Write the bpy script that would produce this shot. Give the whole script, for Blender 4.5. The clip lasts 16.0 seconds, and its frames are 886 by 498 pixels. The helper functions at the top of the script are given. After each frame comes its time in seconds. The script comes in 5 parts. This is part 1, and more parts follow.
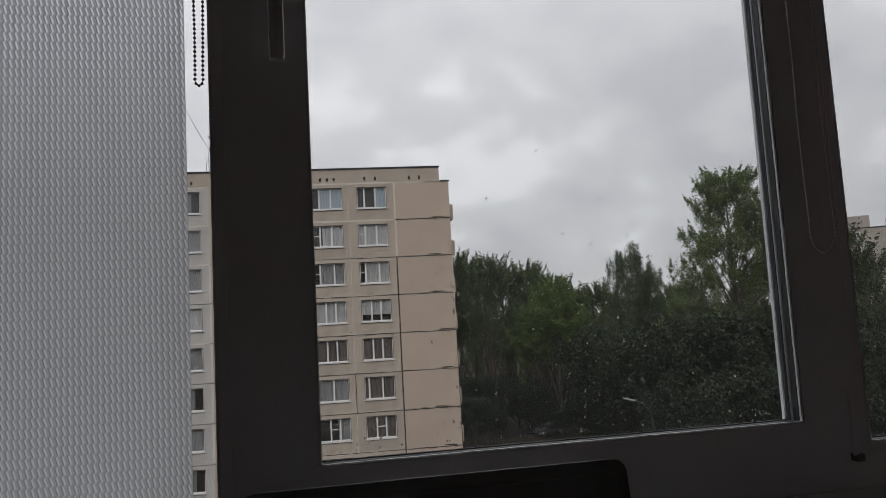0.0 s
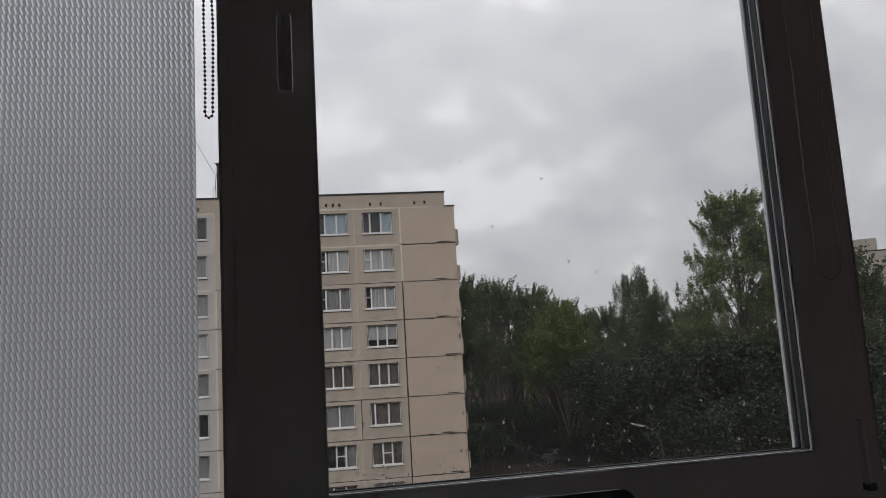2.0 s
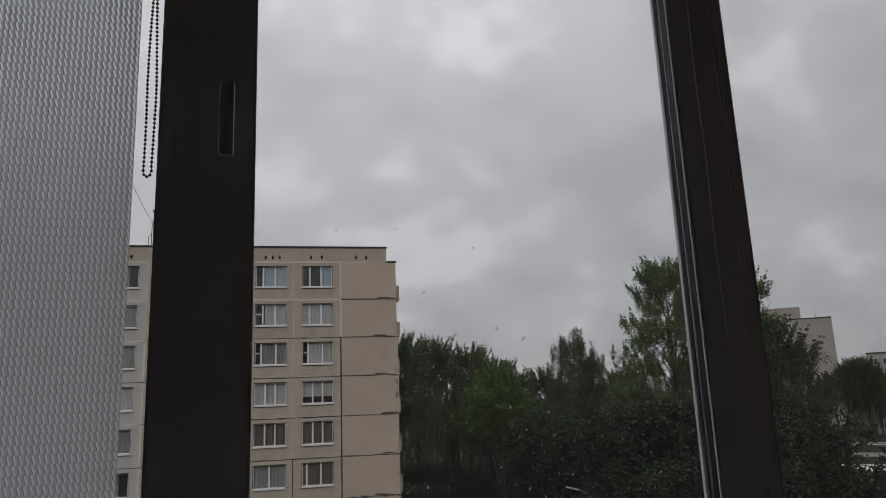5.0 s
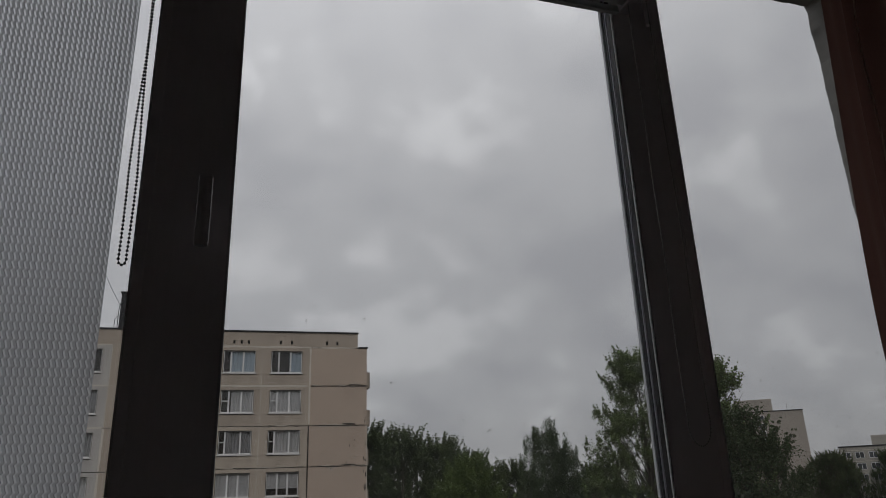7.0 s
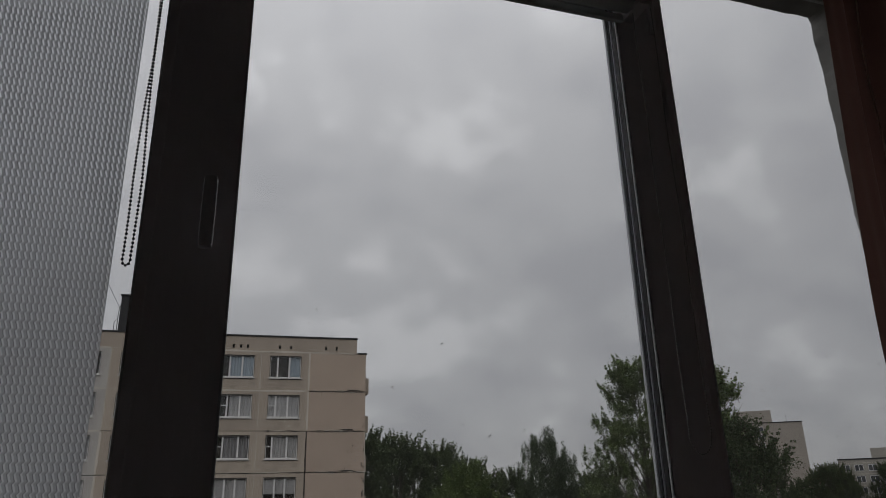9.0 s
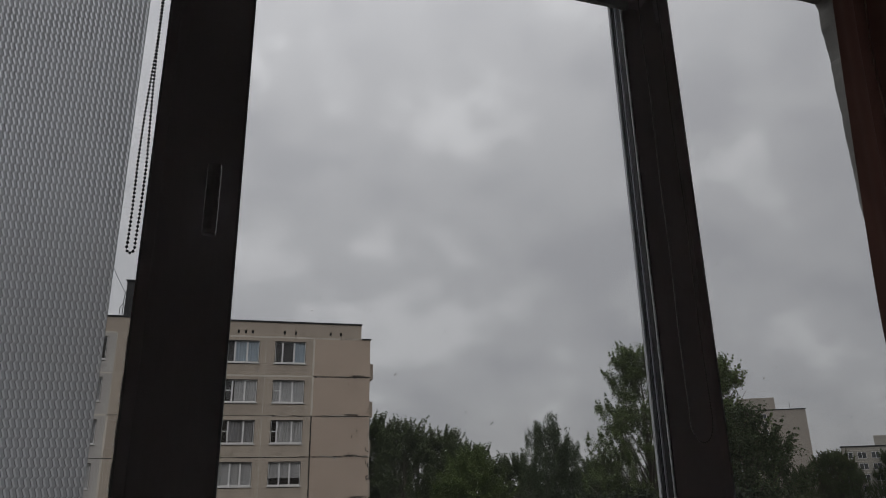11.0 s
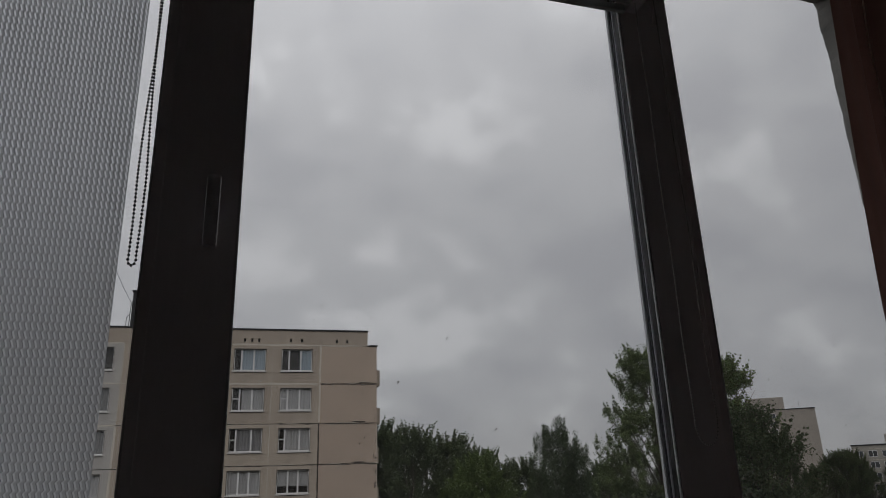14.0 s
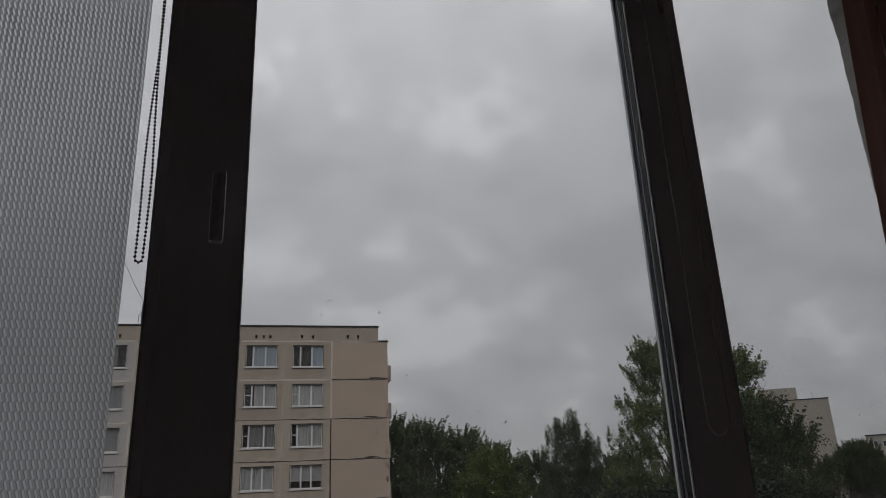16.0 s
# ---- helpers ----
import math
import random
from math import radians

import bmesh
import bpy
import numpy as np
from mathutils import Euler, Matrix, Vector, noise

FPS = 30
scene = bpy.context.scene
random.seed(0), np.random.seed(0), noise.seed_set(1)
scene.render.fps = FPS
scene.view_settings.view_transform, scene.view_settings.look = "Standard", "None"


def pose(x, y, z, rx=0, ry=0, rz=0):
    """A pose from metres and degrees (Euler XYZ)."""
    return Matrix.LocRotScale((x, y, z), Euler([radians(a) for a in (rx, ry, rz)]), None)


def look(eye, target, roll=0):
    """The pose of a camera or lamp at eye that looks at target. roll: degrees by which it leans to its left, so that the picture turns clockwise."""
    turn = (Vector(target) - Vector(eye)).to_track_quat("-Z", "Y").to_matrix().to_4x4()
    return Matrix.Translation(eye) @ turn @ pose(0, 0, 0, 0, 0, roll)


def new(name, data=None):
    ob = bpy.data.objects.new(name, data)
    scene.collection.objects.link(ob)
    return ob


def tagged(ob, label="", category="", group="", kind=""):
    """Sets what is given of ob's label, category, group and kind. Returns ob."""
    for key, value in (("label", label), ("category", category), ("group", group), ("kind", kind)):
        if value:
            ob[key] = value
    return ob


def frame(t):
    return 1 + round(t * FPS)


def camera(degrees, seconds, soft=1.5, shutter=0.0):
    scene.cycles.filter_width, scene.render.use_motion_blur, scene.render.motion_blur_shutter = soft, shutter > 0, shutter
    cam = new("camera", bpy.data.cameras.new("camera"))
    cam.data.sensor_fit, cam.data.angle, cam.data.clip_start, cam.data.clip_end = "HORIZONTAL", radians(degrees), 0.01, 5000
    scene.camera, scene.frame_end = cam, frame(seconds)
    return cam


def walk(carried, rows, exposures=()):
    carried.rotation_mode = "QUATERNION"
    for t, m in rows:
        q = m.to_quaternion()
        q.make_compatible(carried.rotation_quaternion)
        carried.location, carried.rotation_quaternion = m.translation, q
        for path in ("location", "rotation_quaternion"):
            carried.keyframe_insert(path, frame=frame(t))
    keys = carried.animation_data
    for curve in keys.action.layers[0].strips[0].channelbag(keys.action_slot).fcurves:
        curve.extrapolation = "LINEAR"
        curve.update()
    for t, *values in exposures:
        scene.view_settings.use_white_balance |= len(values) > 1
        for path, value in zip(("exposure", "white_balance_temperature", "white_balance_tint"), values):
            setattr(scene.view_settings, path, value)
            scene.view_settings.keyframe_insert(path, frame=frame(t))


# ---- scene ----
cam = camera(64.52, 16.0, soft=0.65)
PATH = [
    (0.0, pose(-0.0003, -0.8501, 15.5002, 95.555, 3.121, -10.404)),
    (0.5, pose(-0.0027, -0.8534, 15.5004, 95.997, 2.831, -10.210)),
    (1.0, pose(-0.0049, -0.8535, 15.5022, 96.493, 2.707, -9.869)),
    (1.5, pose(-0.0046, -0.8550, 15.5033, 97.075, 2.819, -10.106)),
    (2.0, pose(-0.0023, -0.8552, 15.5046, 97.598, 3.305, -9.921)),
    (2.5, pose(-0.0044, -0.8606, 15.5066, 98.343, 3.094, -9.494)),
    (3.0, pose(0.0016, -0.8610, 15.5094, 99.210, 3.120, -10.315)),
    (3.5, pose(0.0038, -0.8659, 15.5081, 99.490, 2.506, -12.413)),
    (4.0, pose(0.0051, -0.8719, 15.5093, 99.996, 2.480, -13.446)),
    (6.5, pose(0.0015, -0.9084, 15.5117, 107.081, 1.724, -16.923)),
    (7.0, pose(0.0024, -0.9151, 15.5107, 108.957, 1.898, -17.299)),
    (7.5, pose(0.0006, -0.9178, 15.5114, 109.862, 1.903, -17.648)),
    (8.0, pose(-0.0016, -0.9199, 15.5092, 110.325, 1.546, -17.871)),
    (8.5, pose(-0.0021, -0.9173, 15.5084, 109.660, 1.171, -17.480)),
    (9.0, pose(-0.0013, -0.9149, 15.5075, 109.505, 1.190, -17.498)),
    (11.5, pose(0.0005, -0.9188, 15.5101, 108.274, 0.956, -17.066)),
    (12.0, pose(0.0035, -0.9184, 15.5106, 108.546, 1.537, -17.129)),
    (12.5, pose(0.0048, -0.9185, 15.5099, 108.442, 1.789, -17.010)),
    (13.0, pose(0.0050, -0.9191, 15.5115, 108.456, 1.915, -17.123)),
    (13.5, pose(0.0053, -0.9176, 15.5117, 108.646, 1.825, -17.138)),
    (14.0, pose(0.0051, -0.9207, 15.5115, 108.823, 1.776, -16.519)),
    (14.5, pose(0.0058, -0.9216, 15.5102, 109.107, 1.905, -16.331)),
    (15.0, pose(0.0042, -0.9214, 15.5119, 109.002, 1.892, -16.445)),
    (15.5, pose(0.0077, -0.9192, 15.5131, 109.208, 2.186, -16.198)),
    (16.0, pose(0.0096, -0.9171, 15.5108, 108.408, 2.283, -15.547)),
]
EXPOSURES = [(0.0, 0.64), (2.0, 0.62), (3.5, 0.46), (4.0, 0.38), (6.5, -0.05), (8.0, -0.18), (9.0, -0.18), (11.5, -0.14), (16.0, -0.16)]
SKY_TOP, SUN = 1.5, 0.4
walk(cam, PATH, EXPOSURES)

# ---- world and light ----
EYE = 15.5          # height of the eye over the ground outside
world = bpy.data.worlds.new("overcast_sky")
scene.world = world
world.use_nodes = True
wt = world.node_tree
wt.nodes.clear()


def wlink(a, b):
    wt.links.new(a, b)


def wmath(op, a, b):
    n = wt.nodes.new("ShaderNodeMath")
    n.operation = op
    for i, v in enumerate((a, b)):
        if isinstance(v, (int, float)):
            n.inputs[i].default_value = v
        else:
            wlink(v, n.inputs[i])
    return n.outputs[0]


w_out = wt.nodes.new("ShaderNodeOutputWorld")
w_bg = wt.nodes.new("ShaderNodeBackground")
w_co = wt.nodes.new("ShaderNodeTexCoord")
w_sep = wt.nodes.new("ShaderNodeSeparateXYZ")
wlink(w_co.outputs["Generated"], w_sep.inputs[0])
# the cloud layer: directions laid on a flat ceiling, so the clouds flatten towards the horizon
w_z = wmath("MAXIMUM", w_sep.outputs[2], 0.0)
w_den = wmath("ADD", w_z, 0.55)
w_u = wmath("DIVIDE", w_sep.outputs[0], w_den)
w_v = wmath("DIVIDE", w_sep.outputs[1], w_den)
w_com = wt.nodes.new("ShaderNodeCombineXYZ")
wlink(w_u, w_com.inputs[0])
wlink(w_v, w_com.inputs[1])


def wnoise(scale, detail, rough, shift):
    m = wt.nodes.new("ShaderNodeMapping")
    m.inputs["Location"].default_value = shift
    wlink(w_com.outputs[0], m.inputs[0])
    n = wt.nodes.new("ShaderNodeTexNoise")
    n.inputs["Scale"].default_value = scale
    n.inputs["Detail"].default_value = detail
    n.inputs["Roughness"].default_value = rough
    n.inputs["Distortion"].default_value = 0.25
    wlink(m.outputs[0], n.inputs["Vector"])
    return n.outputs[0]


w_big = wnoise(3.4, 6.0, 0.55, (3.1, 0.7, 0.0))
w_mid = wnoise(6.4, 8.0, 0.56, (0.4, 5.2, 0.0))
w_mix = wmath("ADD", wmath("MULTIPLY", w_big, 0.52), wmath("MULTIPLY", w_mid, 0.44))
# the brighter and darker banks of cloud: direction, radius in degrees, strength
BANKS = [((0.09, 0.842, 0.53), 5, 0.06), ((0.27, 0.826, 0.495), 6, 0.06), ((0.35, 0.812, 0.466), 4, 0.05), ((0.64, 0.665, 0.377), 5, 0.06),
         ((0.25, 0.93, 0.285), 6, 0.04), ((0.10, 0.97, 0.226), 11, 0.05), ((0.35, 0.86, 0.375), 5, -0.03), ((0.47, 0.83, 0.285), 6, -0.015),
         ((0.173, 0.921, 0.349), 5, -0.01), ((0.6, 0.74, 0.30), 6, -0.015), ((0.343, 0.756, 0.557), 8, -0.03)]
w_wob = wt.nodes.new("ShaderNodeTexNoise")
w_wob.inputs["Scale"].default_value, w_wob.inputs["Detail"].default_value = 9.0, 7.0
wlink(w_co.outputs["Generated"], w_wob.inputs["Vector"])
w_shift = wt.nodes.new("ShaderNodeVectorMath")
w_shift.operation = "MULTIPLY_ADD"
w_shift.inputs[1].default_value = (0.34, 0.34, 0.22)
w_shift.inputs[2].default_value = (-0.17, -0.17, -0.11)
wlink(w_wob.outputs["Color"], w_shift.inputs[0])
w_dir = wt.nodes.new("ShaderNodeVectorMath")
w_dir.operation = "ADD"
wlink(w_co.outputs["Generated"], w_dir.inputs[0])
wlink(w_shift.outputs[0], w_dir.inputs[1])
w_norm = wt.nodes.new("ShaderNodeVectorMath")
w_norm.operation = "NORMALIZE"
wlink(w_dir.outputs[0], w_norm.inputs[0])
for bank_dir, bank_r, bank_v in BANKS:
    w_dot = wt.nodes.new("ShaderNodeVectorMath")
    w_dot.operation = "DOT_PRODUCT"
    w_dot.inputs[1].default_value = Vector(bank_dir).normalized()
    wlink(w_norm.outputs[0], w_dot.inputs[0])
    w_fade = wt.nodes.new("ShaderNodeMapRange")
    w_fade.interpolation_type = "SMOOTHSTEP"
    w_fade.inputs["From Min"].default_value, w_fade.inputs["To Max"].default_value = math.cos(radians(bank_r)), bank_v
    wlink(w_dot.outputs["Value"], w_fade.inputs["Value"])
    w_mix = wmath("ADD", w_mix, w_fade.outputs[0])
w_ramp = wt.nodes.new("ShaderNodeValToRGB")
w_ramp.color_ramp.interpolation = "EASE"
el = w_ramp.color_ramp.elements
el[0].position, el[0].color = 0.38, (0.352, 0.355, 0.373, 1)
el[1].position, el[1].color = 0.62, (0.515, 0.518, 0.532, 1)
e = el.new(0.50)
e.color = (0.405, 0.408, 0.423, 1)
wlink(w_mix, w_ramp.inputs[0])
# an overcast sky is about three times brighter overhead than at the horizon
w_gain = wmath("MULTIPLY", wmath("ADD", wmath("MULTIPLY", wmath("POWER", w_z, 3.0), SKY_TOP), 1.0), wmath("ADD", wmath("MULTIPLY", w_z, 0.55), 0.86))
w_gain = wmath("MULTIPLY", w_gain, wmath("ADD", wmath("MULTIPLY", w_sep.outputs[0], -0.22), 1.06))   # the cloud is thicker to the east
w_scl = wt.nodes.new("ShaderNodeVectorMath")
w_scl.operation = "SCALE"
wlink(w_ramp.outputs[0], w_scl.inputs[0])
wlink(w_gain, w_scl.inputs["Scale"])
w_sky = wt.nodes.new("ShaderNodeTexSky")
w_sky.sky_type = "NISHITA"
w_sky.sun_disc = False
w_sky.sun_elevation, w_sky.sun_rotation = radians(48), radians(200)
w_sks = wt.nodes.new("ShaderNodeVectorMath")
w_sks.operation = "SCALE"
w_sks.inputs["Scale"].default_value = 0.08
wlink(w_sky.outputs[0], w_sks.inputs[0])
w_cov = wt.nodes.new("ShaderNodeMix")
w_cov.data_type = "RGBA"
w_cov.inputs[0].default_value = 0.96
wlink(w_sks.outputs[0], w_cov.inputs[6])
wlink(w_scl.outputs[0], w_cov.inputs[7])
wlink(w_cov.outputs[2], w_bg.inputs[0])
w_bg.inputs[1].default_value = 1.0
wlink(w_bg.outputs[0], w_out.inputs[0])

sun = new("sun", bpy.data.lights.new("sun", "SUN"))
sun.data.energy, sun.data.angle, sun.data.color = SUN, radians(25), (1.0, 0.96, 0.9)
# behind the window's own house, high, veiled by cloud
sun.matrix_world = look((-20, -60, 80), (0, 40, 0))

# ---- materials ----


def material(name, base, rough=0.7, vary=0.25, big=0.6, fine=30.0, bump=0.15, metal=0.0, dirt=None, dirt_amount=0.5,
             island=0.0, per_object=0.0, sheen=0.0, spec=0.5, stretch=(1, 1, 1)):
    """Two scales of colour variation, fine relief, uneven gloss."""
    m = bpy.data.materials.new(name)
    m.use_nodes = True
    nt = m.node_tree
    b = nt.nodes["Principled BSDF"]
    co = nt.nodes.new("ShaderNodeTexCoord")
    mp = nt.nodes.new("ShaderNodeMapping")
    mp.inputs["Scale"].default_value = stretch
    nt.links.new(co.outputs["Object"], mp.inputs[0])

    def noisy(scale, detail):
        n = nt.nodes.new("ShaderNodeTexNoise")
        n.inputs["Scale"].default_value, n.inputs["Detail"].default_value = scale, detail
        nt.links.new(mp.outputs[0], n.inputs["Vector"])
        return n.outputs[0]

    n1, n2 = noisy(big, 5), noisy(fine, 4)
    val = nt.nodes.new("ShaderNodeMath")
    val.operation = "MULTIPLY_ADD"
    nt.links.new(n1, val.inputs[0])
    val.inputs[1].default_value, val.inputs[2].default_value = 2 * vary, 1 - vary
    val2 = nt.nodes.new("ShaderNodeMath")
    val2.operation = "MULTIPLY_ADD"
    nt.links.new(n2, val2.inputs[0])
    val2.inputs[1].default_value, val2.inputs[2].default_value = vary, 1 - vary / 2
    mul = nt.nodes.new("ShaderNodeMath")
    mul.operation = "MULTIPLY"
    nt.links.new(val.outputs[0], mul.inputs[0])
    nt.links.new(val2.outputs[0], mul.inputs[1])
    hsv = nt.nodes.new("ShaderNodeHueSaturation")
    hsv.inputs["Color"].default_value = (*base, 1)
    nt.links.new(mul.outputs[0], hsv.inputs["Value"])
    colour = hsv.outputs[0]
    if island or per_object:
        if island:
            r = nt.nodes.new("ShaderNodeNewGeometry").outputs["Random Per Island"]
            amount = island
        else:
            r = nt.nodes.new("ShaderNodeObjectInfo").outputs["Random"]
            amount = per_object
        rr = nt.nodes.new("ShaderNodeMapRange")
        rr.inputs["To Min"].default_value, rr.inputs["To Max"].default_value = 1 - amount, 1 + amount
        nt.links.new(r, rr.inputs["Value"])
        h2 = nt.nodes.new("ShaderNodeHueSaturation")
        nt.links.new(colour, h2.inputs["Color"])
        nt.links.new(rr.outputs[0], h2.inputs["Value"])
        r2 = nt.nodes.new("ShaderNodeMapRange")
        r2.inputs["To Min"].default_value, r2.inputs["To Max"].default_value = 0.5 - amount * 0.04, 0.5 + amount * 0.04
        nt.links.new(r, r2.inputs["Value"])
        nt.links.new(r2.outputs[0], h2.inputs["Hue"])
        colour = h2.outputs[0]
    if dirt:
        n3 = noisy(big * 2.7, 8)
        rp = nt.nodes.new("ShaderNodeMapRange")
        rp.inputs["From Min"].default_value, rp.inputs["From Max"].default_value = 0.52, 0.72
        rp.inputs["To Max"].default_value = dirt_amount
        nt.links.new(n3, rp.inputs["Value"])
        mx = nt.nodes.new("ShaderNodeMix")
        mx.data_type = "RGBA"
        nt.links.new(rp.outputs[0], mx.inputs[0])
        nt.links.new(colour, mx.inputs[6])
        mx.inputs[7].default_value = (*dirt, 1)
        colour = mx.outputs[2]
    nt.links.new(colour, b.inputs["Base Color"])
    rg = nt.nodes.new("ShaderNodeMapRange")
    rg.inputs["To Min"].default_value, rg.inputs["To Max"].default_value = max(0.02, rough - 0.1), min(1, rough + 0.1)
    nt.links.new(n2, rg.inputs["Value"])
    nt.links.new(rg.outputs[0], b.inputs["Roughness"])
    b.inputs["Metallic"].default_value = metal
    b.inputs["Specular IOR Level"].default_value = spec
    if sheen:
        b.inputs["Sheen Weight"].default_value = sheen
    if bump:
        bp = nt.nodes.new("ShaderNodeBump")
        bp.inputs["Strength"].default_value, bp.inputs["Distance"].default_value = bump, 0.3 / fine
        nt.links.new(n2, bp.inputs["Height"])
        nt.links.new(bp.outputs[0], b.inputs["Normal"])
    return m


def clear_glass(name, tint=(1, 1, 1), gloss=1.0, dust=0.0):
    """A pane: see-through, with the gloss that its angle gives."""
    m = bpy.data.materials.new(name)
    m.use_nodes = True
    nt = m.node_tree
    nt.nodes.clear()
    o = nt.nodes.new("ShaderNodeOutputMaterial")
    t = nt.nodes.new("ShaderNodeBsdfTransparent")
    t.inputs[0].default_value = (*tint, 1)
    gl = nt.nodes.new("ShaderNodeBsdfGlossy")
    gl.inputs["Roughness"].default_value = 0.01
    lw = nt.nodes.new("ShaderNodeLayerWeight")
    p5 = nt.nodes.new("ShaderNodeMath")
    p5.operation = "POWER"
    p5.inputs[1].default_value = 5.0
    nt.links.new(lw.outputs["Facing"], p5.inputs[0])
    k = nt.nodes.new("ShaderNodeMath")
    k.operation = "MULTIPLY_ADD"
    k.inputs[1].default_value, k.inputs[2].default_value = 0.9 * gloss, 0.035 * gloss
    nt.links.new(p5.outputs[0], k.inputs[0])
    mx = nt.nodes.new("ShaderNodeMixShader")
    nt.links.new(k.outputs[0], mx.inputs[0])
    nt.links.new(t.outputs[0], mx.inputs[1])
    nt.links.new(gl.outputs[0], mx.inputs[2])
    last = mx
    if dust:
        # a thin, uneven film of dust, added to lay pale haze over the dark outdoors
        co = nt.nodes.new("ShaderNodeTexCoord")
        no = nt.nodes.new("ShaderNodeTexNoise")
        no.inputs["Scale"].default_value, no.inputs["Detail"].default_value = 7.0, 8.0
        nt.links.new(co.outputs["Object"], no.inputs["Vector"])
        mr = nt.nodes.new("ShaderNodeMapRange")
        mr.inputs["From Min"].default_value, mr.inputs["From Max"].default_value = 0.25, 0.75
        mr.inputs["To Min"].default_value, mr.inputs["To Max"].default_value = dust * 0.6, dust * 1.4
        nt.links.new(no.outputs[0], mr.inputs["Value"])
        tl = nt.nodes.new("ShaderNodeBsdfTranslucent")
        tl.inputs[0].default_value = (0.75, 0.76, 0.78, 1)
        last = nt.nodes.new("ShaderNodeMixShader")
        nt.links.new(mr.outputs[0], last.inputs[0])
        nt.links.new(mx.outputs[0], last.inputs[1])
        nt.links.new(tl.outputs[0], last.inputs[2])
    nt.links.new(last.outputs[0], o.inputs[0])
    return m


def leaf_material(name, base, vary):
    """Leaves: each a little different, lit through from behind."""
    m = material(name, base, rough=0.6, vary=0.3, big=0.35, fine=6.0, bump=0.0, island=vary, spec=0.3)
    nt = m.node_tree
    b = nt.nodes["Principled BSDF"]
    tr = nt.nodes.new("ShaderNodeBsdfTranslucent")
    src = b.inputs["Base Color"].links[0].from_socket
    nt.links.new(src, tr.inputs[0])
    mx = nt.nodes.new("ShaderNodeMixShader")
    mx.inputs[0].default_value = 0.3
    nt.links.new(b.outputs[0], mx.inputs[1])
    nt.links.new(tr.outputs[0], mx.inputs[2])
    nt.links.new(mx.outputs[0], nt.nodes["Material Output"].inputs[0])
    return m


def blind_material():
    """Woven blind: wavy upright strokes of a thinner weave that let blurred daylight through a denser cloth."""
    m = bpy.data.materials.new("blind_cloth")
    m.use_nodes = True
    nt = m.node_tree
    nt.nodes.clear()
    out = nt.nodes.new("ShaderNodeOutputMaterial")
    co = nt.nodes.new("ShaderNodeTexCoord")
    sp = nt.nodes.new("ShaderNodeSeparateXYZ")
    nt.links.new(co.outputs["Object"], sp.inputs[0])

    def mt(op, a, b=0.0, c=0.0):
        n = nt.nodes.new("ShaderNodeMath")
        n.operation = op
        for i, v in enumerate((a, b, c)):
            if isinstance(v, (int, float)):
                n.inputs[i].default_value = v
            else:
                nt.links.new(v, n.inputs[i])
        return n.outputs[0]

    x, z = sp.outputs[0], sp.outputs[2]
    wob = nt.nodes.new("ShaderNodeTexNoise")
    wob.inputs["Scale"].default_value = 60
    nt.links.new(co.outputs["Object"], wob.inputs["Vector"])
    ang = mt("MULTIPLY", z, 2 * math.pi / WAVE_Z)
    # each stroke leans down to the right and is drawn back sharply at the end of its row
    wave = mt("MULTIPLY", mt("ADD", mt("SINE", ang), mt("MULTIPLY", mt("SINE", mt("MULTIPLY", ang, 2.0)), 0.42)), WAVE_X * -0.16)
    xx = mt("ADD", mt("ADD", x, wave), mt("MULTIPLY", wob.outputs[0], WAVE_X * 0.35))
    ph = mt("MULTIPLY", xx, 2 * math.pi / WAVE_X)
    s = mt("SINE", ph)
    stroke = nt.nodes.new("ShaderNodeMapRange")
    stroke.interpolation_type = "SMOOTHSTEP"
    stroke.inputs["From Min"].default_value, stroke.inputs["From Max"].default_value = 0.16, 0.72
    nt.links.new(s, stroke.inputs["Value"])
    # a darker line painted as the shadow along one flank of each stroke
    edge = nt.nodes.new("ShaderNodeMapRange")
    edge.interpolation_type = "SMOOTHSTEP"
    edge.inputs["From Min"].default_value, edge.inputs["From Max"].default_value = 0.8, 1.0
    nt.links.new(mt("SINE", mt("ADD", ph, 1.5)), edge.inputs["Value"])
    cloth = nt.nodes.new("ShaderNodeMix")
    cloth.data_type = "RGBA"
    cloth.inputs[6].default_value, cloth.inputs[7].default_value = (0.60, 0.614, 0.637, 1), (0.30, 0.308, 0.323, 1)
    nt.links.new(edge.outputs[0], cloth.inputs[0])
    di = nt.nodes.new("ShaderNodeBsdfDiffuse")
    tl = nt.nodes.new("ShaderNodeBsdfTranslucent")
    nt.links.new(cloth.outputs[2], di.inputs[0])
    nt.links.new(cloth.outputs[2], tl.inputs[0])
    half = nt.nodes.new("ShaderNodeMixShader")
    half.inputs[0].default_value = BLIND_THROUGH
    nt.links.new(di.outputs[0], half.inputs[1])
    nt.links.new(tl.outputs[0], half.inputs[2])
    # the stroke thins out where it is drawn back between two rows
    link = nt.nodes.new("ShaderNodeMapRange")
    link.interpolation_type = "SMOOTHSTEP"
    link.inputs["From Min"].default_value, link.inputs["From Max"].default_value = 0.45, 0.98
    link.inputs["To Min"].default_value, link.inputs["To Max"].default_value = 1.0, 0.62
    nt.links.new(mt("COSINE", ang), link.inputs["Value"])
    rf = nt.nodes.new("ShaderNodeBsdfRefraction")
    rf.inputs["Color"].default_value = (0.9, 0.92, 0.95, 1)
    rf.inputs["Roughness"].default_value = 0.55
    rf.inputs["IOR"].default_value = 1.35
    mx = nt.nodes.new("ShaderNodeMixShader")
    thin = nt.nodes.new("ShaderNodeBsdfTranslucent")
    thin.inputs[0].default_value = (0.95, 0.96, 0.98, 1)
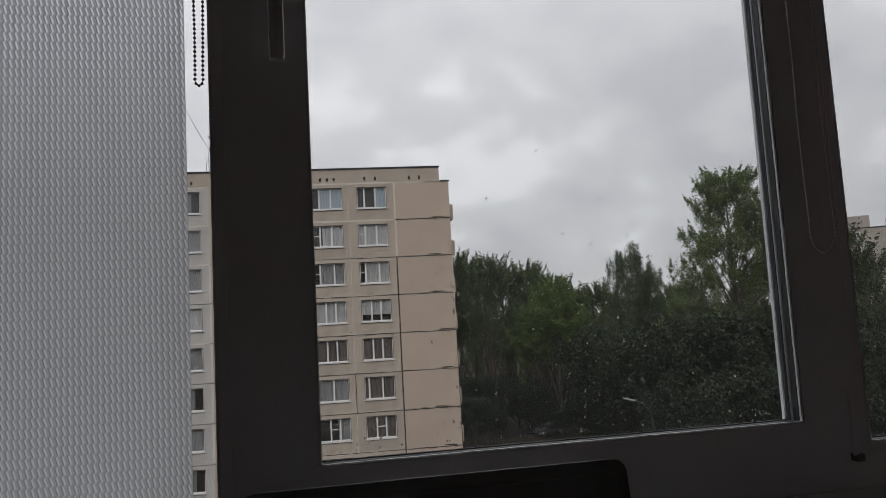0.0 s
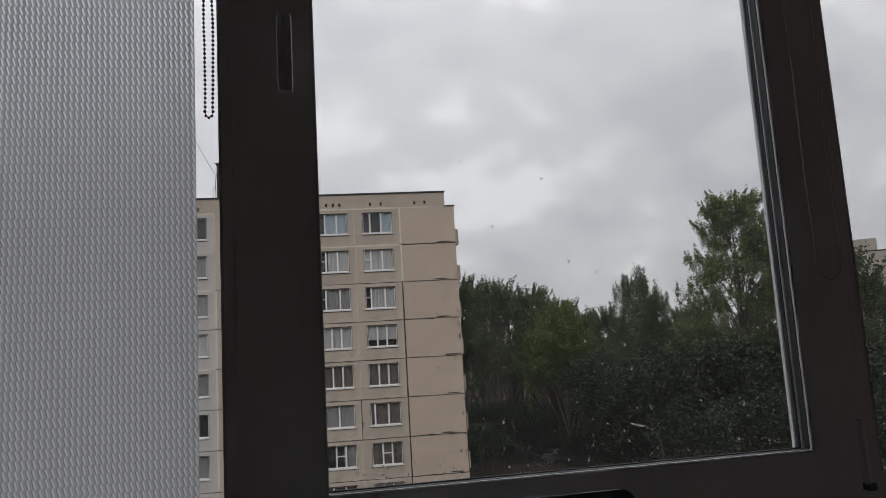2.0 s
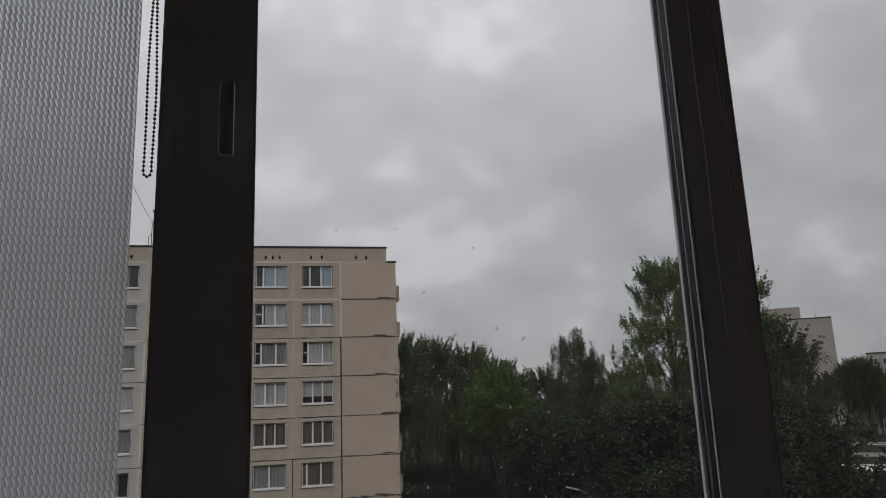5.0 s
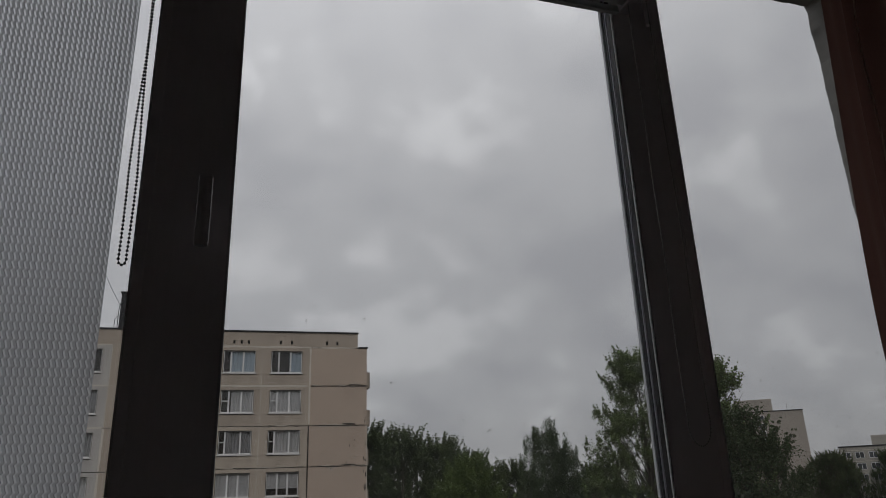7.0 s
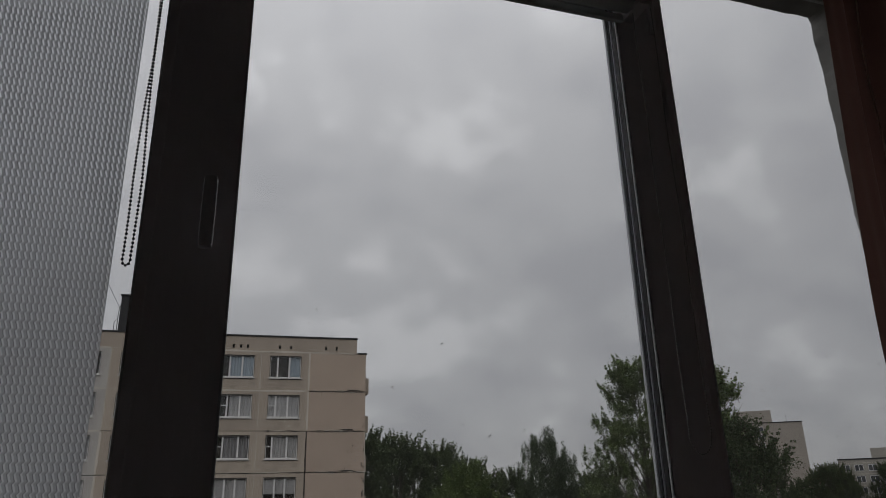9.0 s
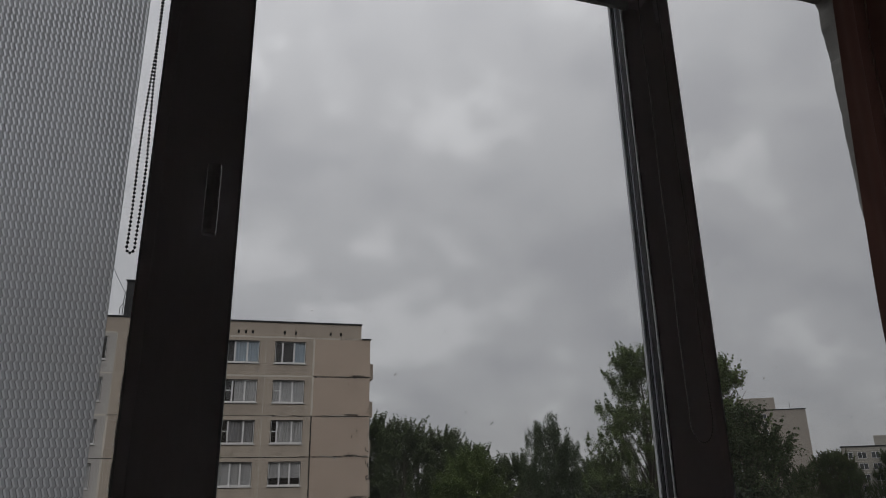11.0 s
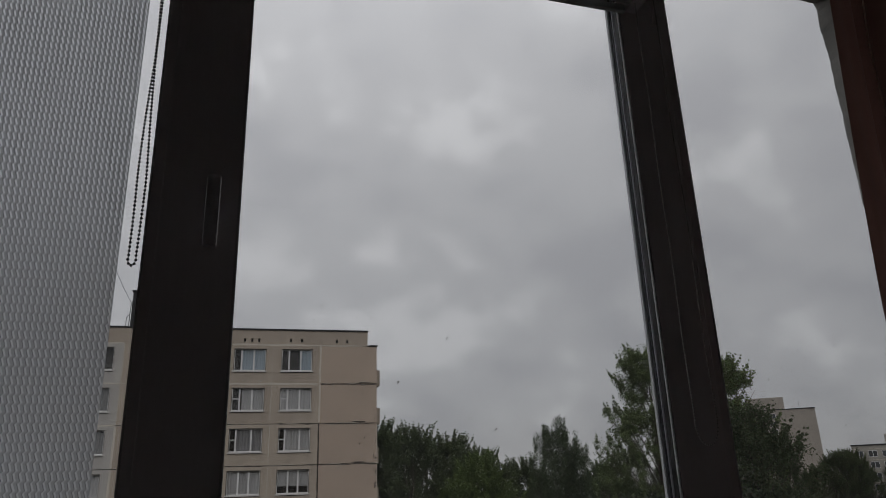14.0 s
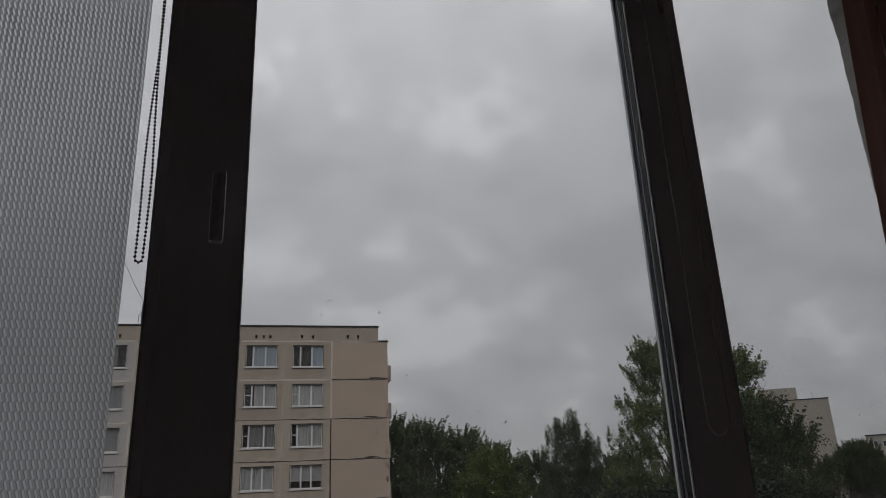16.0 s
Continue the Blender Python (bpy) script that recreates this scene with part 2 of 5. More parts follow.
    sheer = nt.nodes.new("ShaderNodeMixShader")
    sheer.inputs[0].default_value = BLIND_SHEER
    nt.links.new(thin.outputs[0], sheer.inputs[1])
    nt.links.new(rf.outputs[0], sheer.inputs[2])
    nt.links.new(mt("MULTIPLY", mt("MULTIPLY", stroke.outputs[0], link.outputs[0]), BLIND_STROKE), mx.inputs[0])
    nt.links.new(half.outputs[0], mx.inputs[1])
    nt.links.new(sheer.outputs[0], mx.inputs[2])
    bp = nt.nodes.new("ShaderNodeBump")
    bp.inputs["Strength"].default_value, bp.inputs["Distance"].default_value = 0.4, 0.001
    nt.links.new(s, bp.inputs["Height"])
    nt.links.new(bp.outputs[0], di.inputs["Normal"])
    nt.links.new(mx.outputs[0], out.inputs[0])
    return m


WAVE_X, WAVE_Z, BLIND_THROUGH, BLIND_STROKE, BLIND_SHEER = 0.0063, 0.0108, 0.74, 1.0, 0.62
M_BLIND = blind_material()
M_FRAME = material("white_frame_plastic", (0.84, 0.80, 0.81), 0.42, 0.07, 3.0, 220.0, 0.04, stretch=(1, 1, 0.08))
M_PVC = material("white_plastic", (0.72, 0.73, 0.74), 0.4, 0.08, 4.0, 150.0, 0.03, dirt=(0.35, 0.34, 0.32), dirt_amount=0.4)
M_LIP = material("bead_edge", (0.70, 0.70, 0.70), 0.4, 0.1, 5.0, 150.0, 0.03)
M_RUBBER = material("black_rubber", (0.012, 0.012, 0.012), 0.6, 0.2, 5.0, 200.0, 0.1)
M_ALU = material("spacer_aluminium", (0.45, 0.46, 0.48), 0.35, 0.1, 5.0, 200.0, 0.05, metal=0.9)
M_HANDLE = material("handle_enamel", (0.70, 0.67, 0.68), 0.55, 0.2, 8.0, 200.0, 0.03)
M_CHAIN_DARK = material("dark_chain", (0.10, 0.10, 0.105), 0.35, 0.2, 20.0, 300.0, 0.0)
M_CHAIN_PALE = material("pale_chain", (0.50, 0.49, 0.48), 0.35, 0.2, 20.0, 300.0, 0.0)
M_GLASS = clear_glass("window_glass", (0.99, 0.99, 0.99), 0.5)
M_GLASS_DUSTY = clear_glass("outer_window_glass", (0.99, 0.99, 0.99), 0.5, dust=0.009)
M_CURTAIN = material("brown_curtain", (0.185, 0.100, 0.082), 0.55, 0.3, 4.0, 400.0, 0.2, sheen=0.25, stretch=(1, 1, 0.25))
def let_light_through(m, amount):
    """Thin cloth: part of the daylight behind it comes through."""
    nt = m.node_tree
    b = nt.nodes["Principled BSDF"]
    tr = nt.nodes.new("ShaderNodeBsdfTranslucent")
    nt.links.new(b.inputs["Base Color"].links[0].from_socket, tr.inputs[0])
    mx = nt.nodes.new("ShaderNodeMixShader")
    mx.inputs[0].default_value = amount
    nt.links.new(b.outputs[0], mx.inputs[1])
    nt.links.new(tr.outputs[0], mx.inputs[2])
    nt.links.new(mx.outputs[0], nt.nodes["Material Output"].inputs[0])


let_light_through(M_CURTAIN, 0.5)
# pale colour painted for the sheen on the curtain's fold
M_FOLD_SHEEN = material("pale_fold_sheen", (0.62, 0.50, 0.44), 0.6, 0.3, 9.0, 300.0, 0.1)
M_ROLL = material("rolled_blind_cloth", (0.70, 0.73, 0.72), 0.8, 0.15, 5.0, 300.0, 0.15)
M_WALL_IN = material("papered_wall", (0.87, 0.86, 0.85), 0.8, 0.12, 1.2, 60.0, 0.2)
M_CEIL = material("ceiling_paint", (0.84, 0.84, 0.83), 0.85, 0.08, 0.8, 80.0, 0.1)
M_FLOOR = material("wood_floor", (0.64, 0.55, 0.46), 0.45, 0.35, 1.5, 30.0, 0.1, stretch=(1, 0.1, 1))
M_SILL = material("sill_plastic", (0.14, 0.14, 0.138), 0.75, 0.15, 2.0, 120.0, 0.05, spec=0.15)
M_DESK = material("desk_veneer", (0.10, 0.06, 0.035), 0.4, 0.35, 2.0, 60.0, 0.05, stretch=(0.15, 1, 1))
M_BLACK = material("black_matt_plastic", (0.20, 0.20, 0.198), 0.5, 0.2, 6.0, 300.0, 0.05, spec=0.3)
M_SCREEN = material("dark_screen", (0.22, 0.22, 0.22), 0.35, 0.1, 6.0, 300.0, 0.0, spec=0.3)
M_RENDER = material("rough_plaster", (0.29, 0.278, 0.258), 0.9, 0.3, 6.0, 45.0, 0.7, dirt=(0.16, 0.16, 0.16), dirt_amount=0.7)
M_PANEL = material("grey_beige_panel", (0.370, 0.317, 0.261), 0.88, 0.2, 0.45, 22.0, 0.3, dirt=(0.25, 0.215, 0.178), dirt_amount=0.55, per_object=0.07)
M_GREYPANEL = material("pale_grey_panel", (0.395, 0.378, 0.357), 0.88, 0.2, 0.45, 22.0, 0.3, dirt=(0.30, 0.287, 0.27), dirt_amount=0.55, per_object=0.05)
M_BLANK = material("pink_beige_panel", (0.396, 0.318, 0.258), 0.88, 0.2, 0.4, 22.0, 0.3, dirt=(0.36, 0.30, 0.24), dirt_amount=0.5, per_object=0.04)
M_JOINT = material("cracked_joint_sealant", (0.48, 0.44, 0.38), 0.9, 0.35, 1.3, 14.0, 0.6, dirt=(0.05, 0.042, 0.035), dirt_amount=1.0)
M_JOINT_DARK = material("open_dark_joint", (0.026, 0.021, 0.018), 0.9, 0.5, 1.0, 12.0, 0.6, dirt=(0.36, 0.31, 0.25), dirt_amount=0.55)
M_CHIP = material("brown_chip", (0.12, 0.095, 0.075), 0.9, 0.4, 2.0, 20.0, 0.4)
M_PUTTY = material("pale_putty", (0.52, 0.48, 0.42), 0.9, 0.2, 1.3, 14.0, 0.4)
M_TAR = material("roof_edge_tar", (0.020, 0.020, 0.022), 0.8, 0.3, 1.0, 15.0, 0.4)
M_HOUSE_SILL = material("grey_white_sill", (0.52, 0.51, 0.49), 0.55, 0.15, 2.0, 40.0, 0.1)
M_WHITEWIN = material("white_window_frame", (0.62, 0.62, 0.62), 0.45, 0.08, 2.0, 60.0, 0.05, per_object=0.06)
M_BROWNWIN = material("brown_window_frame", (0.16, 0.09, 0.055), 0.6, 0.2, 2.0, 60.0, 0.1, per_object=0.1)
M_FARGLASS = clear_glass("far_glass", (0.86, 0.86, 0.86), 1.0)
# dark colour that stands for the shade inside the rooms
M_ROOM_SHADE = material("painted_room_shade", (0.05, 0.045, 0.04), 0.9, 0.3, 0.8, 8.0, 0.0)
CURTAINS = [material("curtain_" + n, c, 0.9, 0.25, 1.5, 9.0, 0.0, stretch=(3, 3, 0.3)) for n, c in
            (("white", (0.62, 0.62, 0.62)), ("grey", (0.36, 0.36, 0.37)), ("blue", (0.50, 0.60, 0.68)), ("brown", (0.17, 0.145, 0.13)), ("cream", (0.34, 0.31, 0.26)))]
# dark colour painted for the shade in the window reveals
M_REVEAL_SHADE = material("painted_reveal_shade", (0.045, 0.038, 0.032), 0.9, 0.5, 3.0, 20.0, 0.3)
M_TOWER = material("far_tower_panel", (0.29, 0.262, 0.228), 0.9, 0.12, 0.2, 3.0, 0.1, dirt=(0.23, 0.21, 0.185))
M_PALEHOUSE = material("far_pale_wall", (0.28, 0.264, 0.232), 0.9, 0.12, 0.2, 3.0, 0.1)
M_FARWIN = material("far_window", (0.06, 0.065, 0.07), 0.2, 0.3, 0.3, 3.0, 0.0, per_object=0.3)
M_BARK = material("bark", (0.075, 0.06, 0.048), 0.9, 0.4, 2.0, 20.0, 0.6, stretch=(1, 1, 0.2))
M_BIRCH = material("birch_bark", (0.15, 0.145, 0.135), 0.8, 0.3, 2.0, 12.0, 0.4, dirt=(0.05, 0.05, 0.05), dirt_amount=0.9)
M_LEAF_POPLAR = leaf_material("poplar_leaves", (0.112, 0.142, 0.056), 0.65)
M_LEAF_DARK = leaf_material("dark_leaves", (0.072, 0.092, 0.042), 0.4)
# darker leaf colour that carries the shade of the low trees
M_LEAF_SHADED = leaf_material("shaded_leaves", (0.022, 0.031, 0.015), 0.4)
M_LEAF_YELLOW = leaf_material("yellow_green_leaves", (0.112, 0.152, 0.046), 0.35)
M_LEAF_BIRCH = leaf_material("birch_leaves", (0.058, 0.078, 0.038), 0.35)
M_LEAF_MID = leaf_material("mid_green_leaves", (0.052, 0.068, 0.031), 0.4)
M_LEAF_LIGHT = leaf_material("light_green_leaves", (0.080, 0.100, 0.044), 0.45)
# earth colour set near black, with the shade under the trees included
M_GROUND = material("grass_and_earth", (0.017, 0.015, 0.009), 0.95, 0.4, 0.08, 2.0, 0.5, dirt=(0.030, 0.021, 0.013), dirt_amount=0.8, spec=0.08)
M_ASPHALT = material("asphalt", (0.055, 0.055, 0.057), 0.85, 0.25, 0.3, 12.0, 0.3)
M_KERB = material("kerb_concrete", (0.36, 0.35, 0.33), 0.85, 0.2, 0.7, 12.0, 0.3)
M_CONCRETE = material("pale_concrete", (0.42, 0.40, 0.37), 0.9, 0.3, 0.5, 8.0, 0.4, dirt=(0.12, 0.11, 0.09), dirt_amount=0.9)
M_STEEL = material("galvanised_steel", (0.09, 0.093, 0.096), 0.5, 0.2, 2.0, 40.0, 0.1, metal=0.6)
M_LAMPHEAD = material("lamp_head_enamel", (0.22, 0.23, 0.23), 0.4, 0.1, 3.0, 60.0, 0.0)
# car paint darkened to stand for the shade of the trees
M_CARPAINT = material("shaded_car_paint", (0.07, 0.071, 0.073), 0.3, 0.06, 2.0, 80.0, 0.0, metal=0.3)
M_CARGLASS = material("car_glass", (0.02, 0.022, 0.025), 0.1, 0.1, 2.0, 80.0, 0.0)
M_TYRE = material("tyre", (0.02, 0.02, 0.02), 0.8, 0.2, 4.0, 60.0, 0.2)


def water_material():
    m = bpy.data.materials.new("rain_water")
    m.use_nodes = True
    b = m.node_tree.nodes["Principled BSDF"]
    b.inputs["Base Color"].default_value = (1, 1, 1, 1)
    b.inputs["Roughness"].default_value = 0.02
    b.inputs["IOR"].default_value = 1.33
    b.inputs["Transmission Weight"].default_value = 1.0
    return m


M_WATER = water_material()

# ---- building blocks ----


def link_mesh(name, mesh, parent):
    ob = new(name, mesh)
    ob.parent = parent
    return ob


def mesh_of(name, bm, mat, smooth=False):
    me = bpy.data.meshes.new(name)
    bm.to_mesh(me)
    bm.free()
    me.materials.append(mat)
    if smooth:
        for p in me.polygons:
            p.use_smooth = True
    return me


def part(name, bm, mat, parent=None, label="", smooth=False):
    ob = link_mesh(name, mesh_of(name, bm, mat, smooth), parent)
    if label:
        ob["label"] = label
    return ob


def thing(name, place, label, category, group="", kind=""):
    ob = new(name)
    ob.matrix_basis = place
    return tagged(ob, label, category, group, kind)


def add_box(bm, x0, x1, y0, y1, z0, z1, bevel=0.0):
    made = bmesh.ops.create_cube(bm, size=1.0)
    m = Matrix.Translation(((x0 + x1) / 2, (y0 + y1) / 2, (z0 + z1) / 2)) @ Matrix.Diagonal((x1 - x0, y1 - y0, z1 - z0, 1))
    bmesh.ops.transform(bm, matrix=m, verts=made["verts"])
    if bevel:
        edges = list({e for v in made["verts"] for e in v.link_edges})
        bmesh.ops.bevel(bm, geom=edges, offset=bevel, segments=2, affect="EDGES", profile=0.7)
    return bm


def box(x0, x1, y0, y1, z0, z1, bevel=0.0):
    return add_box(bmesh.new(), x0, x1, y0, y1, z0, z1, bevel)


def ring(x0, x1, z0, z1, wide, y0, y1, bevel=0.0):
    """A rectangular frame round the opening x0..x1, z0..z1, mitred, wide outwards."""
    bm = bmesh.new()
    corners = [(x0, z0, -1, -1), (x1, z0, 1, -1), (x1, z1, 1, 1), (x0, z1, -1, 1)]
    loops = []
    for x, z, sx, sz in corners:
        loops.append([bm.verts.new(p) for p in ((x, y0, z), (x + sx * wide, y0, z + sz * wide), (x + sx * wide, y1, z + sz * wide), (x, y1, z))])
    for i in range(4):
        a, b = loops[i], loops[(i + 1) % 4]
        for j in range(4):
            k = (j + 1) % 4
            bm.faces.new((a[j], b[j], b[k], a[k]))
    bmesh.ops.recalc_face_normals(bm, faces=bm.faces)
    if bevel:
        bmesh.ops.bevel(bm, geom=[e for e in bm.edges if e.calc_face_angle(0) > 0.5], offset=bevel, segments=2, affect="EDGES")
    return bm


def tube(bm, points, radii, sides=7):
    """A tapered round bar along a row of points."""
    rings = []
    for i, p in enumerate(points):
        p = Vector(p)
        d = (Vector(points[min(i + 1, len(points) - 1)]) - Vector(points[max(i - 1, 0)])).normalized()
        u = d.orthogonal().normalized()
        w = d.cross(u)
        r = radii[i] if isinstance(radii, (list, tuple)) else radii
        rings.append([bm.verts.new(p + r * (math.cos(a) * u + math.sin(a) * w)) for a in (2 * math.pi * k / sides for k in range(sides))])
    for a, b in zip(rings, rings[1:]):
        # align the rings, so that the bar does not twist
        off = min(range(sides), key=lambda o: (a[0].co - b[o].co).length)
        for k in range(sides):
            bm.faces.new((a[k], a[(k + 1) % sides], b[(k + 1 + off) % sides], b[(k + off) % sides]))
    bm.faces.new(rings[0][::-1])
    bm.faces.new(rings[-1])
    return bm


# ---- the room ----
FLOOR_Z = EYE - 1.18
WIN_X0, WIN_X1, WIN_Z0, WIN_Z1 = -0.62, 1.312, EYE - 0.312, EYE + 1.085     # outer edges of the window frame
WALL_IN, WALL_OUT = -0.09, 0.15
# the unseen room is kept shallow and pale, to bounce daylight onto the frame
ROOM_X0, ROOM_X1, ROOM_Y0, CEIL_Z = -1.4, 2.0, -2.4, FLOOR_Z + 2.55


def room():
    tagged(part("floor", box(ROOM_X0, ROOM_X1, ROOM_Y0, WALL_IN, FLOOR_Z - 0.12, FLOOR_Z), M_FLOOR), "brown wooden floor of a dim room", "floor", kind="structure")
    tagged(part("ceiling", box(ROOM_X0, ROOM_X1, ROOM_Y0, WALL_IN, CEIL_Z, CEIL_Z + 0.14), M_CEIL), "plain off-white painted ceiling", "ceiling", kind="structure")
    z0, z1 = FLOOR_Z - 0.12, CEIL_Z + 0.14
    tagged(part("wall_west", box(ROOM_X0 - 0.15, ROOM_X0, ROOM_Y0, WALL_IN, z0, z1), M_WALL_IN), "beige papered side wall", "wall", kind="structure")
    tagged(part("wall_east", box(ROOM_X1, ROOM_X1 + 0.15, ROOM_Y0, WALL_IN, z0, z1), M_WALL_IN), "beige papered side wall", "wall", kind="structure")
    tagged(part("wall_south", box(ROOM_X0 - 0.15, ROOM_X1 + 0.15, ROOM_Y0 - 0.15, ROOM_Y0, z0, z1), M_WALL_IN), "beige papered back wall", "wall", kind="structure")
    # the window wall, round its opening
    bm = bmesh.new()
    x0, x1 = ROOM_X0 - 0.15, ROOM_X1 + 0.15
    add_box(bm, x0, WIN_X0, WALL_IN, 0.07, z0, z1)
    add_box(bm, WIN_X1, x1, WALL_IN, 0.07, z0, z1)
    add_box(bm, WIN_X0, WIN_X1, WALL_IN, 0.07, z0, WIN_Z0 - 0.02)
    add_box(bm, WIN_X0, WIN_X1, WALL_IN, 0.07, WIN_Z1, z1)
    tagged(part("wall_north", bm, M_WALL_IN), "papered wall round the wide window", "wall", kind="structure")
    outer_plaster(x0, x1, z0, z1)


def outer_plaster(x0, x1, z0, z1):
    """The outer skin of the wall: its opening has ragged edges of plaster and foam."""
    bm = bmesh.new()
    left, right, low, high = WIN_X0 - 0.045, 1.272, WIN_Z0 - 0.03, EYE + 1.066
    path = []
    step = 0.012

    def run(ax, az, bx, bz):
        n = max(2, int(math.hypot(bx - ax, bz - az) / step))
        for i in range(n):
            path.append((ax + (bx - ax) * i / n, az + (bz - az) * i / n))

    run(left, low, right, low)
    run(right, low, right, high)
    run(right, high, left, high)
    run(left, high, left, low)
    cx, cz = (left + right) / 2, (low + high) / 2
    rows = []
    for x, z in path:
        n1 = noise.noise((x * 9, 3.1, z * 9)) * 0.004 + noise.noise((x * 45, 1.7, z * 45)) * 0.003
        out = Vector((x - cx, 0, z - cz))
        side = Vector((1 if x > cx else -1, 0, 0)) if min(abs(x - left), abs(x - right)) < min(abs(z - low), abs(z - high)) else Vector((0, 0, 1 if z > cz else -1))
        p = Vector((x, 0, z)) + side * n1
        far = Vector((x0 if x <= left + 1e-6 else x1 if x >= right - 1e-6 else x, 0, z0 if z <= low + 1e-6 else z1 if z >= high - 1e-6 else z))
        rows.append([bm.verts.new(q) for q in ((p.x, 0.072, p.z), (p.x + 0.002 * side.x, WALL_OUT - 0.006, p.z), (p.x + 0.006 * side.x, WALL_OUT, p.z + 0.006 * side.z), (far.x, WALL_OUT, far.z), (far.x, 0.072, far.z))])
    for a, b in zip(rows, rows[1:] + rows[:1]):
        for j in range(5):
            k = (j + 1) % 5
            try:
                bm.faces.new((a[j], b[j], b[k], a[k]))
            except ValueError:
                pass
    bmesh.ops.recalc_face_normals(bm, faces=bm.faces)
    tagged(part("wall_outer_plaster", bm, M_RENDER), "rough grey outer plaster with ragged edges", "wall", kind="structure")


# ---- the window ----
GY0, GY1 = 0.0155, 0.0265       # inner and outer pane


def glazing(parent, x0, x1, z0, z1, face):
    """Bead, seals, spacer, two panes and the white outer rebate round one light."""
    part("glazing_bead", ring(x0 - 0.002, x1 + 0.002, z0 - 0.002, z1 + 0.002, 0.014, face + 0.0035, face + 0.014, 0.0), M_FRAME, parent)
    part("bead_lip", ring(x0, x1, z0, z1, 0.003, face - 0.0015, face + 0.004, 0.001), M_LIP, parent, "grey lip of the glazing bead")
    part("inner_seal", ring(x0, x1, z0, z1, 0.0018, face + 0.0045, GY0 - 0.0005 + face), M_RUBBER, parent)
    part("pane", box(x0 - 0.006, x1 + 0.006, GY0 + face, GY0 + 0.004 + face, z0 - 0.006, z1 + 0.006), M_GLASS, parent)
    part("spacer", ring(x0 - 0.001, x1 + 0.001, z0 - 0.004, z1 + 0.001, 0.006, GY0 + 0.0045 + face, GY0 + 0.007 + face), M_ALU, parent)
    part("spacer_seal", ring(x0, x1, z0, z1, 0.006, GY0 + 0.0072 + face, GY1 - 0.0005 + face), M_RUBBER, parent)
    part("pane", box(x0 - 0.006, x1 + 0.006, GY1 + face, GY1 + 0.004 + face, z0 - 0.006, z1 + 0.006), M_GLASS_DUSTY, parent)
    part("outer_rebate", ring(x0 + 0.001, x1 - 0.001, z0 - 0.008, z1 - 0.001, 0.03, GY1 + 0.0045 + face, GY1 + 0.0125 + face, 0.001), M_PVC, parent, "white outer face of the sash")


def window():
    win = thing("window_1", pose(0, 0, EYE), "wide three-light window with white plastic frame, closed", "window", kind="structure")
    f = 0.015
    z0, z1 = WIN_Z0 - EYE, WIN_Z1 - EYE
    # fixed frame: two imposts and four outer bars
    lx0, lx1, rx0, rx1 = -0.545, -0.1155, 0.7475, 1.250
    pz0, pz1 = -0.200, 1.022
    part("outer_frame", ring(lx0 - 0.0165, rx1 + 0.0165, pz0 - 0.0165, pz1 + 0.0165, 0.0455, f, 0.07, 0.002), M_FRAME, win)
    part("impost", box(lx1 + 0.016, -0.022, f, 0.07, pz0 - 0.016, pz1 + 0.016, 0.002), M_FRAME, win)
    part("impost", box(0.657, rx0 - 0.016, f, 0.07, pz0 - 0.016, pz1 + 0.016, 0.002), M_FRAME, win)
    part("base_profile", box(lx0 - 0.062, rx1 + 0.062, f + 0.002, 0.068, -0.312, -0.2625, 0.002), M_FRAME, win)
    for a, b in ((lx0, lx1), (rx0, rx1)):
        part("bead_face", ring(a - 0.0032, b + 0.0032, pz0 - 0.0032, pz1 + 0.0032, 0.0128, f, f + 0.003, 0.0), M_FRAME, win)
    glazing(win, lx0, lx1, pz0, pz1, f)
    glazing(win, rx0, rx1, pz0, pz1, f)
    # opening sash, standing a little proud of the frame
    sx0, sx1, sz0, sz1 = 0.003, 0.632, -0.163, 0.862
    sash = part("sash", ring(sx0 - 0.0032, sx1 + 0.0032, sz0 - 0.0032, sz1 + 0.0032, 0.065, 0.0, 0.003, 0.0012), M_FRAME, win)
    part("sash_rail", ring(sx0 - 0.0165, sx1 + 0.0165, sz0 - 0.0165, sz1 + 0.0165, 0.0515, 0.0035, 0.0145), M_FRAME, sash)
    part("sash_back", ring(sx0 - 0.0165, sx1 + 0.0165, sz0 - 0.0165, sz1 + 0.0165, 0.012, 0.0155, 0.06), M_PVC, sash)
    glazing(sash, sx0, sx1, sz0, sz1, 0.0)
    # lever handle, closed, pointing down
    rose = box(-0.0385, -0.0235, -0.008, 0.0, 0.372, 0.404, 0.0035)
    h = part("handle", rose, M_HANDLE, sash, "white lever handle pointing down")
    bm = bmesh.new()
    add_box(bm, -0.0395, -0.0235, -0.040, -0.0082, 0.390, 0.4055, 0.004)
    add_box(bm, -0.0400, -0.0220, -0.046, -0.032, 0.308, 0.4065, 0.0066)
    part("lever", bm, M_HANDLE, h, smooth=False)
    # lower hinge at the edge between sash and impost
    bm = bmesh.new()
    tube(bm, [(0.706, -0.004, -0.213), (0.706, -0.004, -0.128)], 0.0042, 12)
    hg = part("hinge", bm, M_FRAME, sash, "narrow white hinge cover")
    part("hinge_pin", box(0.703, 0.715, -0.009, 0.004, -0.221, -0.211, 0.002), M_BLACK, hg, "small black hinge knuckle")
    bm = bmesh.new()
    tube(bm, [(0.706, -0.004, 0.80), (0.706, -0.004, 0.88)], 0.0042, 12)
    part("hinge", bm, M_FRAME, sash, "narrow white hinge cover")
    return win


